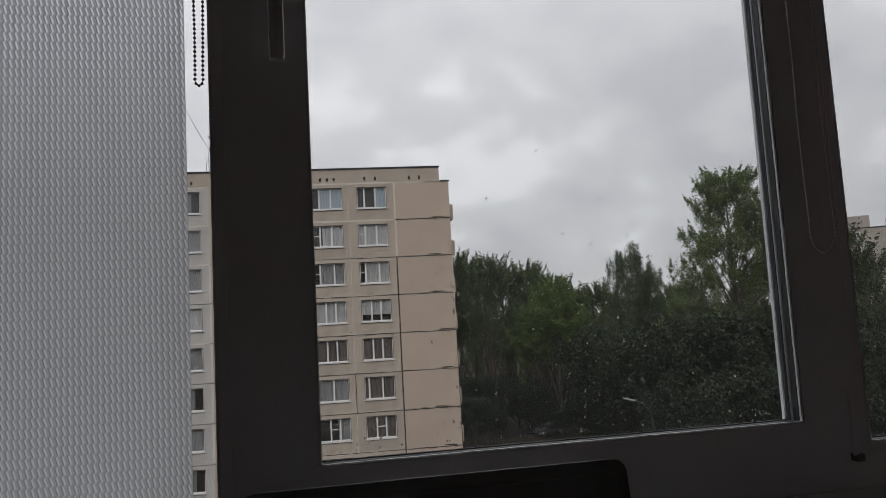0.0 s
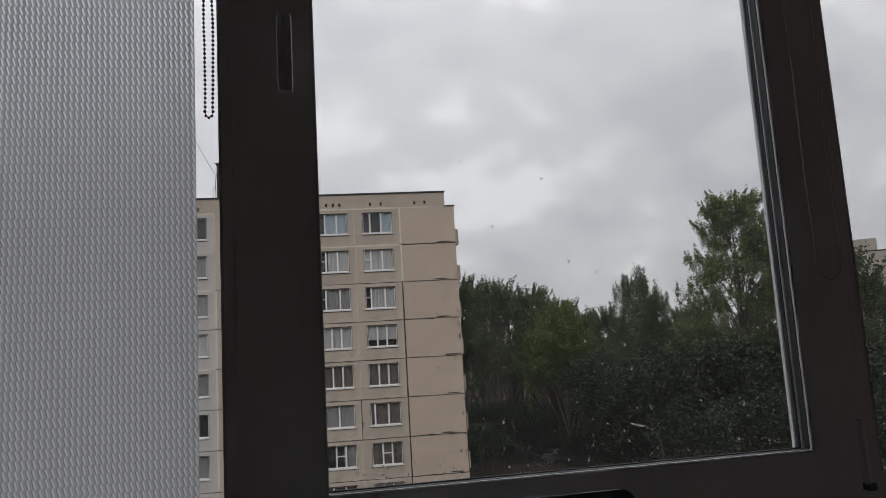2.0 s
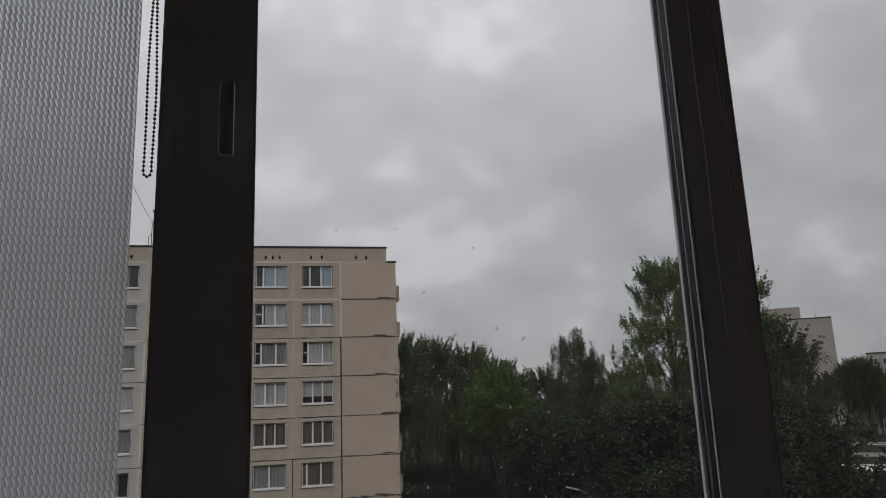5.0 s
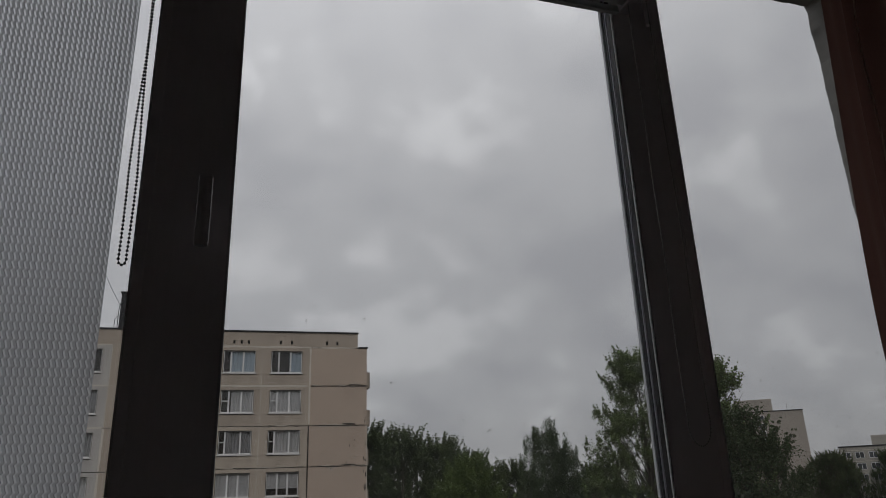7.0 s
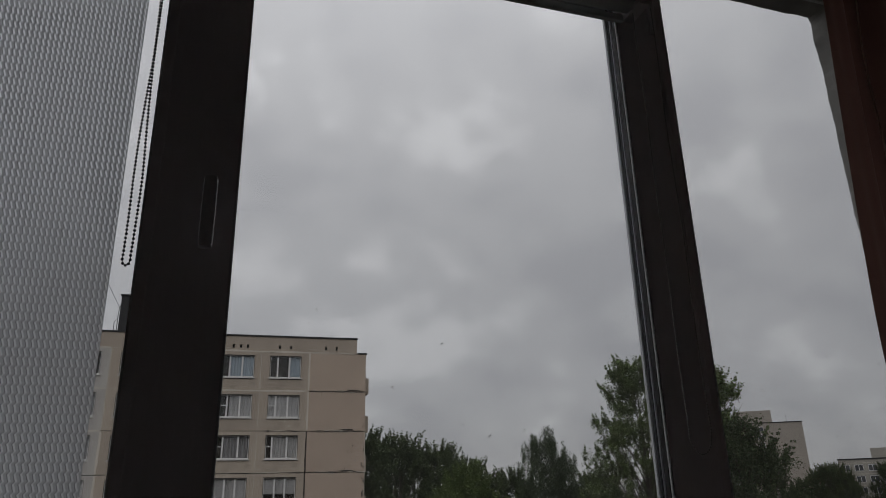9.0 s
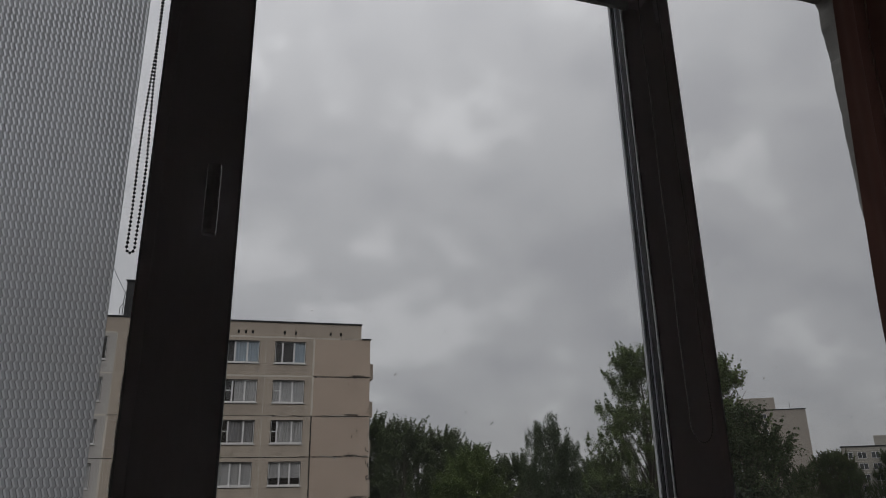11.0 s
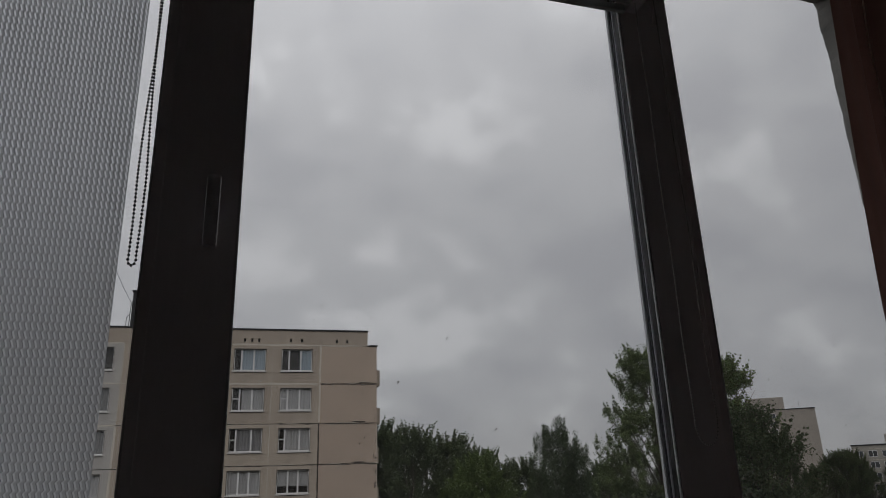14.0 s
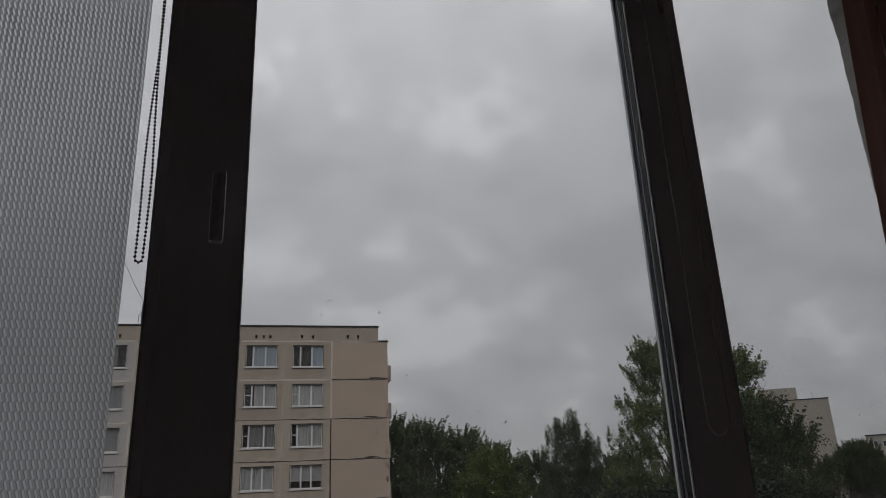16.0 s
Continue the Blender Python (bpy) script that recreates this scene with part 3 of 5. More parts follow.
def bead_chain(x0, x1, y, low, high, pitch, radius, close=0.0):
    """A ball chain hanging in a loop."""
    bm = bmesh.new()
    cx, r = (x0 + x1) / 2, (x1 - x0) / 2
    pts = []
    z = high


    def near(z):
        # the two strands close up towards the wheel that they hang from
        return 1.0 - close * min(1.0, max(0.0, (z - low - 0.12) / 0.17))

    while z > low + r * 1.6:
        pts.append((cx - r * near(z) + 0.0008 * math.sin(z * 23), z))
        z -= pitch
    n = max(4, int(math.pi * r * 1.3 / pitch))
    for i in range(n + 1):
        a = math.pi * i / n
        pts.append((cx - r * math.cos(a), low + r * 1.6 * (1 - math.sin(a))))
    z = low + r * 1.6 + pitch
    while z < high:
        pts.append((cx + r * near(z) + 0.0012 * near(z) * math.sin(z * 17 + 1), z))
        z += pitch
    for x, z in pts:
        bmesh.ops.create_icosphere(bm, subdivisions=1 if radius < 0.0015 else 2, radius=radius, matrix=Matrix.Translation((x, y, z)))
    for (xa, za), (xb, zb) in zip(pts, pts[1:]):
        tube(bm, [(xa, y, za), (xb, y, zb)], radius * 0.28, 4)
    return bm


def blinds():
    # the lowered blind over the fixed light
    bl = thing("roller_blind", pose(0, 0, EYE), "lowered pale grey roller blind with woven wavy pattern", "roller blind")
    x0, x1, y = -0.56, -0.1415, 0.0095
    bm = bmesh.new()
    nx, nz = 24, 60
    zt, zb = 0.955, -0.245
    grid = [[bm.verts.new((x0 + (x1 - x0) * i / nx, y + 0.0012 * math.sin(5 * i / nx + 9 * j / nz), zb + (zt - zb) * j / nz)) for i in range(nx + 1)] for j in range(nz + 1)]
    for j in range(nz):
        for i in range(nx):
            bm.faces.new((grid[j][i], grid[j][i + 1], grid[j + 1][i + 1], grid[j + 1][i]))
    part("cloth", bm, M_BLIND, bl, smooth=True)
    bm = bmesh.new()
    tube(bm, [(x0, y - 0.012, 0.968), (x1, y - 0.012, 0.968)], 0.017, 20)
    part("roller", bm, M_ROLL, bl)
    part("end_bracket", box(x1 + 0.001, x1 + 0.028, y - 0.034, y + 0.004, 0.94, 0.993, 0.004), M_PVC, bl)
    part("end_bracket", box(x0 - 0.028, x0 - 0.001, y - 0.034, y + 0.004, 0.94, 0.993, 0.004), M_PVC, bl)
    part("bottom_bar", box(x0, x1, y - 0.006, y + 0.004, zb - 0.014, zb, 0.003), M_PVC, bl)
    part("chain", bead_chain(-0.1275, -0.1180, -0.010, 0.287, 0.95, 0.0056, 0.0019, 0.8), M_CHAIN_DARK, bl, "dark ball chain hanging in a narrow loop")
    # the rolled-up blind at the head of the sash
    b2 = thing("roller_blind", pose(0, 0, EYE + 0.004), "rolled-up pale roller blind on the window sash", "roller blind")
    bm = bmesh.new()
    tube(bm, [(-0.03, -0.031, 0.838), (0.645, -0.031, 0.838)], 0.024, 28)
    part("roll", bm, M_ROLL, b2, smooth=True)
    part("bottom_bar", box(-0.028, 0.643, -0.012, -0.003, 0.806, 0.820, 0.003), M_ROLL, b2)
    part("end_bracket", box(0.646, 0.668, -0.058, -0.001, 0.812, 0.872, 0.004), M_FRAME, b2)
    part("end_bracket", box(-0.052, -0.031, -0.058, -0.001, 0.812, 0.872, 0.004), M_FRAME, b2)
    part("chain", bead_chain(0.652, 0.690, -0.028, 0.054, 0.834, 0.0045, 0.0014), M_CHAIN_PALE, b2, "pale ball chain hanging in a wide loop")


def drops_on(name, x0, x1, z0, z1, y, count, seed, fixed):
    """Rain spatter on the outside of one pane."""
    rnd = random.Random(seed)
    bm = bmesh.new()
    spots = [(x, z, 0.0015, 1.3) for x, z in fixed]
    for _ in range(count):
        spots.append((rnd.uniform(x0, x1), z0 + (z1 - z0) * rnd.random() ** 2.9, rnd.choice((0.0006, 0.0008, 0.0009, 0.0011, 0.0014)), rnd.uniform(0.7, 1.9)))
    for x, z, r, long in spots:
        bmesh.ops.create_icosphere(bm, subdivisions=2, radius=1.0, matrix=Matrix.Translation((x, y, z)) @ Matrix.Rotation(rnd.uniform(-0.5, 0.5), 4, "Y") @ Matrix.Diagonal((r, r * 0.6, r * long, 1)))
    tagged(part(name, bm, M_WATER, smooth=True), "scattered small raindrops on the window glass", "raindrops", kind="stuff")


def curtain(name, x_edge, x_wall, label, seed):
    """A hanging curtain; x_edge gives its free edge by height over the eye."""
    bm = bmesh.new()
    nz, nx = 60, 90
    zt, zb = CEIL_Z - EYE - 0.05, FLOOR_Z - EYE + 0.03
    sgn = 1 if x_wall > x_edge(0) else -1
    sides = []
    for side in (0,):
        grid = []
        for j in range(nz + 1):
            z = zb + (zt - zb) * j / nz
            xe = x_edge(z)
            row = []
            for i in range(nx + 1):
                s = i / nx
                x = xe + (x_wall - xe) * s
                fold = 0.026 * math.sin(s * 30 + seed + 0.5 * math.sin(z * 2.1)) + 0.010 * math.sin(s * 71 + z * 1.7)
                hem = 0.010 * math.exp(-s * 60)
                row.append(bm.verts.new((x, -0.145 - fold * min(1, s * 6 + 0.3) - hem + side * 0.003, z)))
            grid.append(row)
        sides.append(grid)
        for j in range(nz):
            for i in range(nx):
                q = (grid[j][i], grid[j][i + 1], grid[j + 1][i + 1], grid[j + 1][i])
                bm.faces.new(q)
    root = thing(name, pose(0, 0, EYE), label, "curtain", "curtains at the window")
    part("cloth", bm, M_CURTAIN, root, smooth=True)
    # pale line drawn for the sheen on a fold near the free edge
    bm = bmesh.new()
    tube(bm, [(x_edge(zb + (zt - zb) * j / 40) + sgn * 0.055, -0.180 - 0.004 * math.sin(j), zb + (zt - zb) * j / 40) for j in range(41)], 0.0014, 5)
    part("hem", bm, M_FOLD_SHEEN, root, "pale line painted as sheen on a fold")


def laptop():
    lap = thing("laptop", pose(0.118, -0.20, FLOOR_Z + 0.75), "dark grey laptop with open lid on the desk", "laptop")
    part("base", box(-0.19, 0.19, -0.25, 0.0, 0.0, 0.02, 0.006), M_BLACK, lap)
    # lid: rounded corners, leaning back
    bm = bmesh.new()
    w, h, r = 0.192, 0.268, 0.014
    out = []
    for cx, cz, a0 in ((w - r, h - r, 0), (-w + r, h - r, 90), (-w + r, r, 180), (w - r, r, 270)):
        for k in range(7):
            a = radians(a0 + 15 * k)
            out.append((cx + r * math.cos(a), cz + r * math.sin(a)))
    fr = [bm.verts.new((x, 0, z)) for x, z in out]
    bk = [bm.verts.new((x, 0.009, z)) for x, z in out]
    bm.faces.new(fr)
    bm.faces.new(bk[::-1])
    for i in range(len(out)):
        k = (i + 1) % len(out)
        bm.faces.new((fr[i], bk[i], bk[k], fr[k]))
    bmesh.ops.recalc_face_normals(bm, faces=bm.faces)
    bmesh.ops.transform(bm, matrix=pose(0, 0, 0.012, -10), verts=bm.verts)
    lid = part("lid", bm, M_BLACK, lap)
    bm = box(-w + 0.012, w - 0.012, -0.0015, -0.0002, 0.03, h - 0.014)
    bmesh.ops.transform(bm, matrix=pose(0, 0, 0.012, -10), verts=bm.verts)
    part("screen", bm, M_SCREEN, lid, "switched-off dark screen")


def furniture():
    tagged(part("window_sill", box(WIN_X0, WIN_X1, -0.30, 0.012, EYE - 0.345, EYE - 0.315, 0.006), M_SILL), "grey window sill under the white frame", "window sill", kind="structure")
    tagged(part("curtain_rail", box(ROOM_X0 + 0.02, ROOM_X1 - 0.02, -0.17, -0.12, CEIL_Z - 0.05, CEIL_Z, 0.004), M_PVC), "white curtain rail fixed under the ceiling", "curtain rail", kind="structure")
    desk = thing("desk", pose(0.118, -0.43, FLOOR_Z), "brown veneered desk below the window", "desk")
    part("tabletop", box(-0.6, 0.6, -0.3, 0.3, 0.722, 0.748, 0.004), M_DESK, desk)
    for x in (-0.56, 0.56):
        for y in (-0.26, 0.26):
            part("leg", box(x - 0.025, x + 0.025, y - 0.025, y + 0.025, 0.0, 0.721, 0.003), M_DESK, desk)
    laptop()
    curtain("curtain", lambda z: 0.96 * (0.934 + 0.03 * max(0.0, z - 0.2) + 0.062 * max(0.0, z - 0.25) ** 1.3 + 0.05 * max(0.0, -z + 0.0)), 1.72, "brown satin curtain drawn aside at the window", 0.4)
    curtain("curtain", lambda z: -0.324 + 0.10 * z - 0.012 * math.sin(z * 5), -1.15, "brown satin curtain drawn aside beside the blind", 2.0)


def own_house():
    """The house that the room belongs to: plain panel walls round it, below and above."""
    x0, x1, z0, z1 = ROOM_X0 - 0.156, ROOM_X1 + 0.156, FLOOR_Z - 0.126, CEIL_Z + 0.146
    for nm, b in (("wall_below", (-16, 16, -11, 0.14, -0.3, z0)), ("wall_above", (-16, 16, -11, 0.14, z1, 24.6)), ("wall_beside_west", (-16, x0, -11, 0.14, z0 + 0.004, z1 - 0.004)),
                  ("wall_beside_east", (x1, 16, -11, 0.14, z0 + 0.004, z1 - 0.004)), ("wall_behind", (x0 + 0.004, x1 - 0.004, -11, ROOM_Y0 - 0.156, z0 + 0.004, z1 - 0.004))):
        tagged(part(nm, box(*b), M_PANEL), "plain grey-beige outer wall of the room's own house", "wall", kind="structure")


own_house()
room()
window()
blinds()
furniture()
drops_on("raindrops", 0.02, 0.62, EYE - 0.155, EYE + 0.8, GY1 + 0.0045, 210, 4,
         [(0.394 * 1.009, EYE - 0.012), (0.326 * 1.009, EYE + 0.102), (0.30, EYE + 0.215), (0.19, EYE + 0.24), (0.12, EYE + 0.255), (0.11, EYE + 0.235)])
drops_on("raindrops", 0.76, 1.22, EYE - 0.18, EYE + 0.4, GY1 + 0.0195, 85, 9,
         [(0.93, EYE + 0.215), (1.01, EYE + 0.226), (1.03, EYE + 0.104), (0.86, EYE + 0.165), (0.89, EYE + 0.185), (1.0, EYE + 0.09)])

# ---- the long apartment house opposite ----
FACADE_YAW = math.degrees(-0.053)
STOREY = 2.8
TOP = EYE + 10.246            # upper joint of the top storey
HOUSE_L = -34.0


def panel_mesh(w, h, hole, mat, seed):
    """One wall panel, its outer face at y 0, with a window opening if it has one."""
    bm = bmesh.new()
    t = 0.24
    if not hole:
        add_box(bm, 0, w, 0, t, 0, h)
    else:
        a, b, c, d = hole
        xs, zs = (0, a, b, w), (0, c, d, h)
        grid = {}
        for k, y in enumerate((0, t)):
            for i, x in enumerate(xs):
                for j, z in enumerate(zs):
                    grid[i, j, k] = bm.verts.new((x, y, z))
        for i in range(3):
            for j in range(3):
                if (i, j) == (1, 1):
                    continue
                for k in (0, 1):
                    bm.faces.new((grid[i, j, k], grid[i + 1, j, k], grid[i + 1, j + 1, k], grid[i, j + 1, k]))
        for i in range(3):
            for j in (0, 3):
                bm.faces.new((grid[i, j, 0], grid[i + 1, j, 0], grid[i + 1, j, 1], grid[i, j, 1]))
                bm.faces.new((grid[j, i, 0], grid[j, i + 1, 0], grid[j, i + 1, 1], grid[j, i, 1]))
        for i in (1, 2):
            bm.faces.new((grid[i, 1, 0], grid[i, 2, 0], grid[i, 2, 1], grid[i, 1, 1]))
            bm.faces.new((grid[1, i, 0], grid[2, i, 0], grid[2, i, 1], grid[1, i, 1]))
        bmesh.ops.recalc_face_normals(bm, faces=bm.faces)
    return mesh_of("wall_panel", bm, mat)


def house_window(parent, place, w, h, cuts, transom, frame_mat, cloth, cover):
    """A set-back window: frame, upright bars, transoms, panes, sill and the curtain that hangs behind."""
    win = link_mesh("window", mesh_of("window", ring(0.075, w - 0.075, 0.075, h - 0.075, 0.075, 0.09, 0.17), frame_mat), parent)
    win.matrix_basis = place
    xs = [0.05] + [w * c for c in cuts] + [w - 0.05]
    for x in xs[1:-1]:
        part("mullion", box(x - 0.055, x + 0.055, 0.095, 0.165, 0.051, h - 0.051), frame_mat, win)
    for i, (a, b) in enumerate(zip(xs, xs[1:])):
        part("pane", box(a + 0.03, b - 0.03, 0.13, 0.14, 0.06, h - 0.06), M_FARGLASS, win)
        if i in transom:
            part("transom", box(a + 0.046, b - 0.046, 0.097, 0.16, h * 0.52 - 0.035, h * 0.52 + 0.035), frame_mat, win)
    part("sill", box(-0.06, w + 0.06, -0.08, 0.09, -0.085, -0.002), M_HOUSE_SILL, win, "pale metal sill")
    # dark strips painted as shade in the reveal, and as the sill's shadow
    part("head_seal", box(0.0, w, 0.012, 0.089, h - 0.05, h - 0.001), M_REVEAL_SHADE, win, "dark strip painted as shade under the lintel")
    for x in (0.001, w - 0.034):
        part("side_seal", box(x, x + 0.033, 0.03, 0.089, 0.0, h - 0.051), M_REVEAL_SHADE, win)
    part("sill_gap", box(-0.03, w + 0.05, -0.012, -0.001, -0.125, -0.086), M_REVEAL_SHADE, win)
    if cloth is not None:
        bm = bmesh.new()
        n = 40
        lo, hi = cover
        zb = 0.06
        if lo > 0.9:
            lo, zb = 0.0, 0.5
        cols = []
        for i in range(n + 1):
            x = 0.06 + (w - 0.12) * (lo + (hi - lo) * i / n)
            y = 0.215 + 0.03 * noise.noise((i * 0.37, w * 7.1, cloth * 3.3 + place.translation.z)) + 0.012 * math.sin(i * 1.3)
            cols.append([bm.verts.new((x, y, zb)), bm.verts.new((x, y, h - 0.06))])
        for a, b in zip(cols, cols[1:]):
            bm.faces.new((a[0], b[0], b[1], a[1]))
        r = bmesh.ops.extrude_face_region(bm, geom=bm.faces[:])
        bmesh.ops.translate(bm, verts=[v for v in r["geom"] if isinstance(v, bmesh.types.BMVert)], vec=(0, 0.006, 0))
        part("window_curtain", bm, CURTAINS[cloth], win)
    return win


def apartment_house():
    house = thing("apartment_building", pose(6.255, 50.782, 0, 0, 0, FACADE_YAW), "long nine-storey beige panel apartment building with weathered joints", "building")
    # bays, from the blank end bay leftwards: x0, x1, window's x0 and x1
    bays = [(0.0, 4.174, None), (-3.40, 0.0, (-2.79, -0.57)), (-6.62, -3.40, (-6.10, -3.86)), (-10.02, -6.62, (-9.4, -7.2)), (-13.43, -10.02, (-12.8, -10.6)),
            (-16.83, -13.43, (-15.33, -14.01)), (-20.2, -16.83, (-19.6, -17.4)), (-23.6, -20.2, (-23.0, -20.8)), (-27.0, -23.6, (-26.4, -24.2)), (-34.0, -27.0, (-31.6, -29.4))]
    # a solid block, coloured dark so that the windows look unlit
    part("core", box(HOUSE_L + 0.2, 4.0, 0.42, 12.0, 0.0, TOP), M_ROOM_SHADE, house, "solid core painted dark in place of unlit rooms")
    part("plinth", box(HOUSE_L, 4.15, 0.02, 0.40, 0.0, TOP - 9 * STOREY - 0.015), M_CONCRETE, house)
    part("end_wall", box(4.001, 4.174, 0.262, 12.0, 0.0, TOP), M_BLANK, house)
    gap = 0.026
    meshes = {}
    rnd = random.Random(11)
    for bi, (x0, x1, w) in enumerate(bays):
        hole = None
        if w:
            hole = (w[0] - x0 - gap, w[1] - x0 - gap, STOREY - 1.87 - gap, STOREY - 0.28 - gap)
        me = panel_mesh(x1 - x0 - 2 * gap, STOREY - 2 * gap, hole, (M_GREYPANEL if bi > 4 else M_PANEL) if w else M_BLANK, bi)
        for k in range(9):
            p = link_mesh("wall_panel", me, house)
            # panels sit a little unevenly
            p.matrix_basis = pose(x0 + gap, rnd.uniform(0, 0.012), TOP - (k + 1) * STOREY + gap)
    # sealed joints, set back between the panels
    for k in range(10):
        z = TOP - k * STOREY
        part("joint", box(HOUSE_L, 0.0, 0.014, 0.05, z - gap * 1.0, z + gap * 1.0), M_JOINT_DARK if k in (2, 3, 4, 5, 6, 7) else M_JOINT, house, "cracked horizontal joint")
        part("joint", box(0.0, 4.15, 0.012, 0.05, z - gap * 1.0, z + gap * 1.0), M_JOINT_DARK if 0 < k < 9 else M_JOINT, house, "cracked horizontal joint")
    for i, (x0, x1, w) in enumerate(bays[:-1]):
        for k in range(9):
            z = TOP - k * STOREY
            part("joint", box(x0 - gap, x0 + gap, 0.013, 0.05, z - STOREY + gap, z - gap), M_JOINT_DARK if (i == 0 and k >= 2) or (i == 1 and k == 5) else M_JOINT, house)
    # smeared putty along some joints
    for x0, x1, z, dx in ((0.1, 4.1, TOP - STOREY, 0.05), (0.3, 3.9, TOP - 2 * STOREY, 0.03), (0.2, 4.1, TOP - 3 * STOREY, 0.04), (0.6, 4.0, TOP - 4 * STOREY, 0.03), (0.1, 4.1, TOP - 5 * STOREY, 0.035), (0.1, 4.1, TOP - 6 * STOREY, 0.05), (-3.3, -0.3, TOP - 2 * STOREY, 0.03), (-6.4, -0.3, TOP - 3 * STOREY, 0.03), (-6.4, -0.3, TOP - 4 * STOREY, 0.03), (-6.4, -0.3, TOP - 5 * STOREY, 0.026), (-6.4, -0.3, TOP - 6 * STOREY, 0.026), (0.1, 4.1, TOP - 7 * STOREY, 0.04)):
        bm = bmesh.new()
        n = 110
        top, bot = [], []
        for i in range(n + 1):
            x = x0 + (x1 - x0) * i / n
            s = noise.noise((x * 1.7, z, 0)) + 0.5 * noise.noise((x * 6, z, 3))
            s += 0.6 * noise.noise((x * 15, z, 5))
            up = max(0.014, dx * (0.75 + 2.8 * s))
            dn = max(0.02, dx * (0.85 + 2.4 * noise.noise((x * 3.1, z, 7)) + 1.2 * noise.noise((x * 13, z, 9))))
            top.append(bm.verts.new((x, -0.006, z + up)))
            bot.append(bm.verts.new((x, -0.006, z - dn)))
        for i in range(n):
            bm.faces.new((bot[i], bot[i + 1], top[i + 1], top[i]))
        r = bmesh.ops.extrude_face_region(bm, geom=bm.faces[:])
        bmesh.ops.translate(bm, verts=[v for v in r["geom"] if isinstance(v, bmesh.types.BMVert)], vec=(0, 0.05, 0))
        bmesh.ops.recalc_face_normals(bm, faces=bm.faces)
        part("joint_patch", bm, M_JOINT_DARK, house, "crumbling dark sealant")
    # pale putty smeared down the upright joint and under some windows
    def smear(x0, x1, z0, z1, mat, seed, out=0.005):
        bm = bmesh.new()
        n = 26
        lo, hi = [], []
        long_z = z1 - z0 > x1 - x0
        for i in range(n + 1):
            f = i / n
            j1 = 0.35 * noise.noise((f * 5, seed, 0)) + 0.2 * noise.noise((f * 14, seed, 2))
            j2 = 0.35 * noise.noise((f * 5, seed, 5)) + 0.2 * noise.noise((f * 14, seed, 8))
            if long_z:
                w = x1 - x0
                lo.append(bm.verts.new((x0 + j1 * w, -out, z0 + (z1 - z0) * f)))
                hi.append(bm.verts.new((x1 + j2 * w, -out, z0 + (z1 - z0) * f)))
            else:
                w = z1 - z0
                lo.append(bm.verts.new((x0 + (x1 - x0) * f, -out, z0 + j1 * w)))
                hi.append(bm.verts.new((x0 + (x1 - x0) * f, -out, z1 + j2 * w)))
        for i in range(n):
            bm.faces.new((lo[i], lo[i + 1], hi[i + 1], hi[i]))
        r = bmesh.ops.extrude_face_region(bm, geom=bm.faces[:])
        bmesh.ops.translate(bm, verts=[v for v in r["geom"] if isinstance(v, bmesh.types.BMVert)], vec=(0, out + 0.004, 0))
        bmesh.ops.recalc_face_normals(bm, faces=bm.faces)
        part("joint_patch", bm, mat, house, "smeared pale putty" if mat is M_PUTTY else "spalled dark patch")

    for k in range(0, 2):
        smear(-0.05, 0.07, TOP - (k + 1) * STOREY + 0.1, TOP - k * STOREY - 0.05, M_PUTTY, k)
    for k, x0, x1 in ((1, -6.4, -0.2), (0, -6.4, 3.3), (0, -16.5, -13.5), (1, -16.5, -13.5), (2, -16.5, -13.5), (4, -16.5, -13.5)):
        smear(x0, x1, TOP - k * STOREY - 0.05, TOP - k * STOREY + 0.05, M_PUTTY, 3.3 + k)
    for k in range(2, 7):
        smear(-13.50, -13.36, TOP - (k + 1) * STOREY + 0.1, TOP - k * STOREY - 0.05, M_PUTTY, 9.1 + k)
    smear(-3.43, -3.37, TOP - 6 * STOREY + 0.1, TOP - 5 * STOREY - 0.1, M_JOINT_DARK, 21)
    for i in range(84):
        k = rnd.randint(1, 7)
        z = TOP - k * STOREY - rnd.uniform(0.1, 2.6)
        x = rnd.choice((rnd.uniform(3.85, 4.1), rnd.uniform(3.98, 4.12), rnd.uniform(0.4, 3.9), rnd.uniform(2.4, 4.0), rnd.uniform(-6.3, -0.2)))
        hgt = rnd.uniform(0.06, 0.30) * (1.0 if x > 3.7 else 0.6 if x > 0 else 0.25)
        wide = any(a < x < b and STOREY - 1.99 < (z - TOP) % STOREY + hgt and (z - TOP) % STOREY - hgt < STOREY - 0.2 for a, b in ((-2.95, -0.42), (-6.25, -3.72)))
        if not wide:
            smear(x, x + rnd.uniform(0.03, 0.08), z - hgt, z, M_JOINT_DARK if x > 0 else M_CHIP, 30 + i, 0.004)
    # broken lengths of pale sealant beside the open joints
    for k in range(1, 8):
        for i in range(9):
            x = rnd.choice((rnd.uniform(0.2, 3.6), rnd.uniform(-6.3, -0.6)))
            up = rnd.choice((0.035, 0.05, -0.06)) + TOP - k * STOREY
            smear(x, x + rnd.uniform(0.15, 0.8), up - 0.014, up + 0.016, M_PUTTY, 120 + 10 * k + i, 0.013)
        x = rnd.uniform(2.2, 3.2)
        smear(x, x + rnd.uniform(0.7, 1.0), TOP - k * STOREY + 0.06, TOP - k * STOREY + 0.15, M_JOINT_DARK, 220 + k, 0.007)
    for x, z in ((-3.62, -6.55), (-3.7, -6.8), (-2.95, -6.6), (-3.0, -6.95), (-1.6, -4.9), (-1.3, -5.2)):
        smear(x, x + 0.12, TOP + z - 0.1, TOP + z, M_PUTTY, 60 + x + z, 0.004)
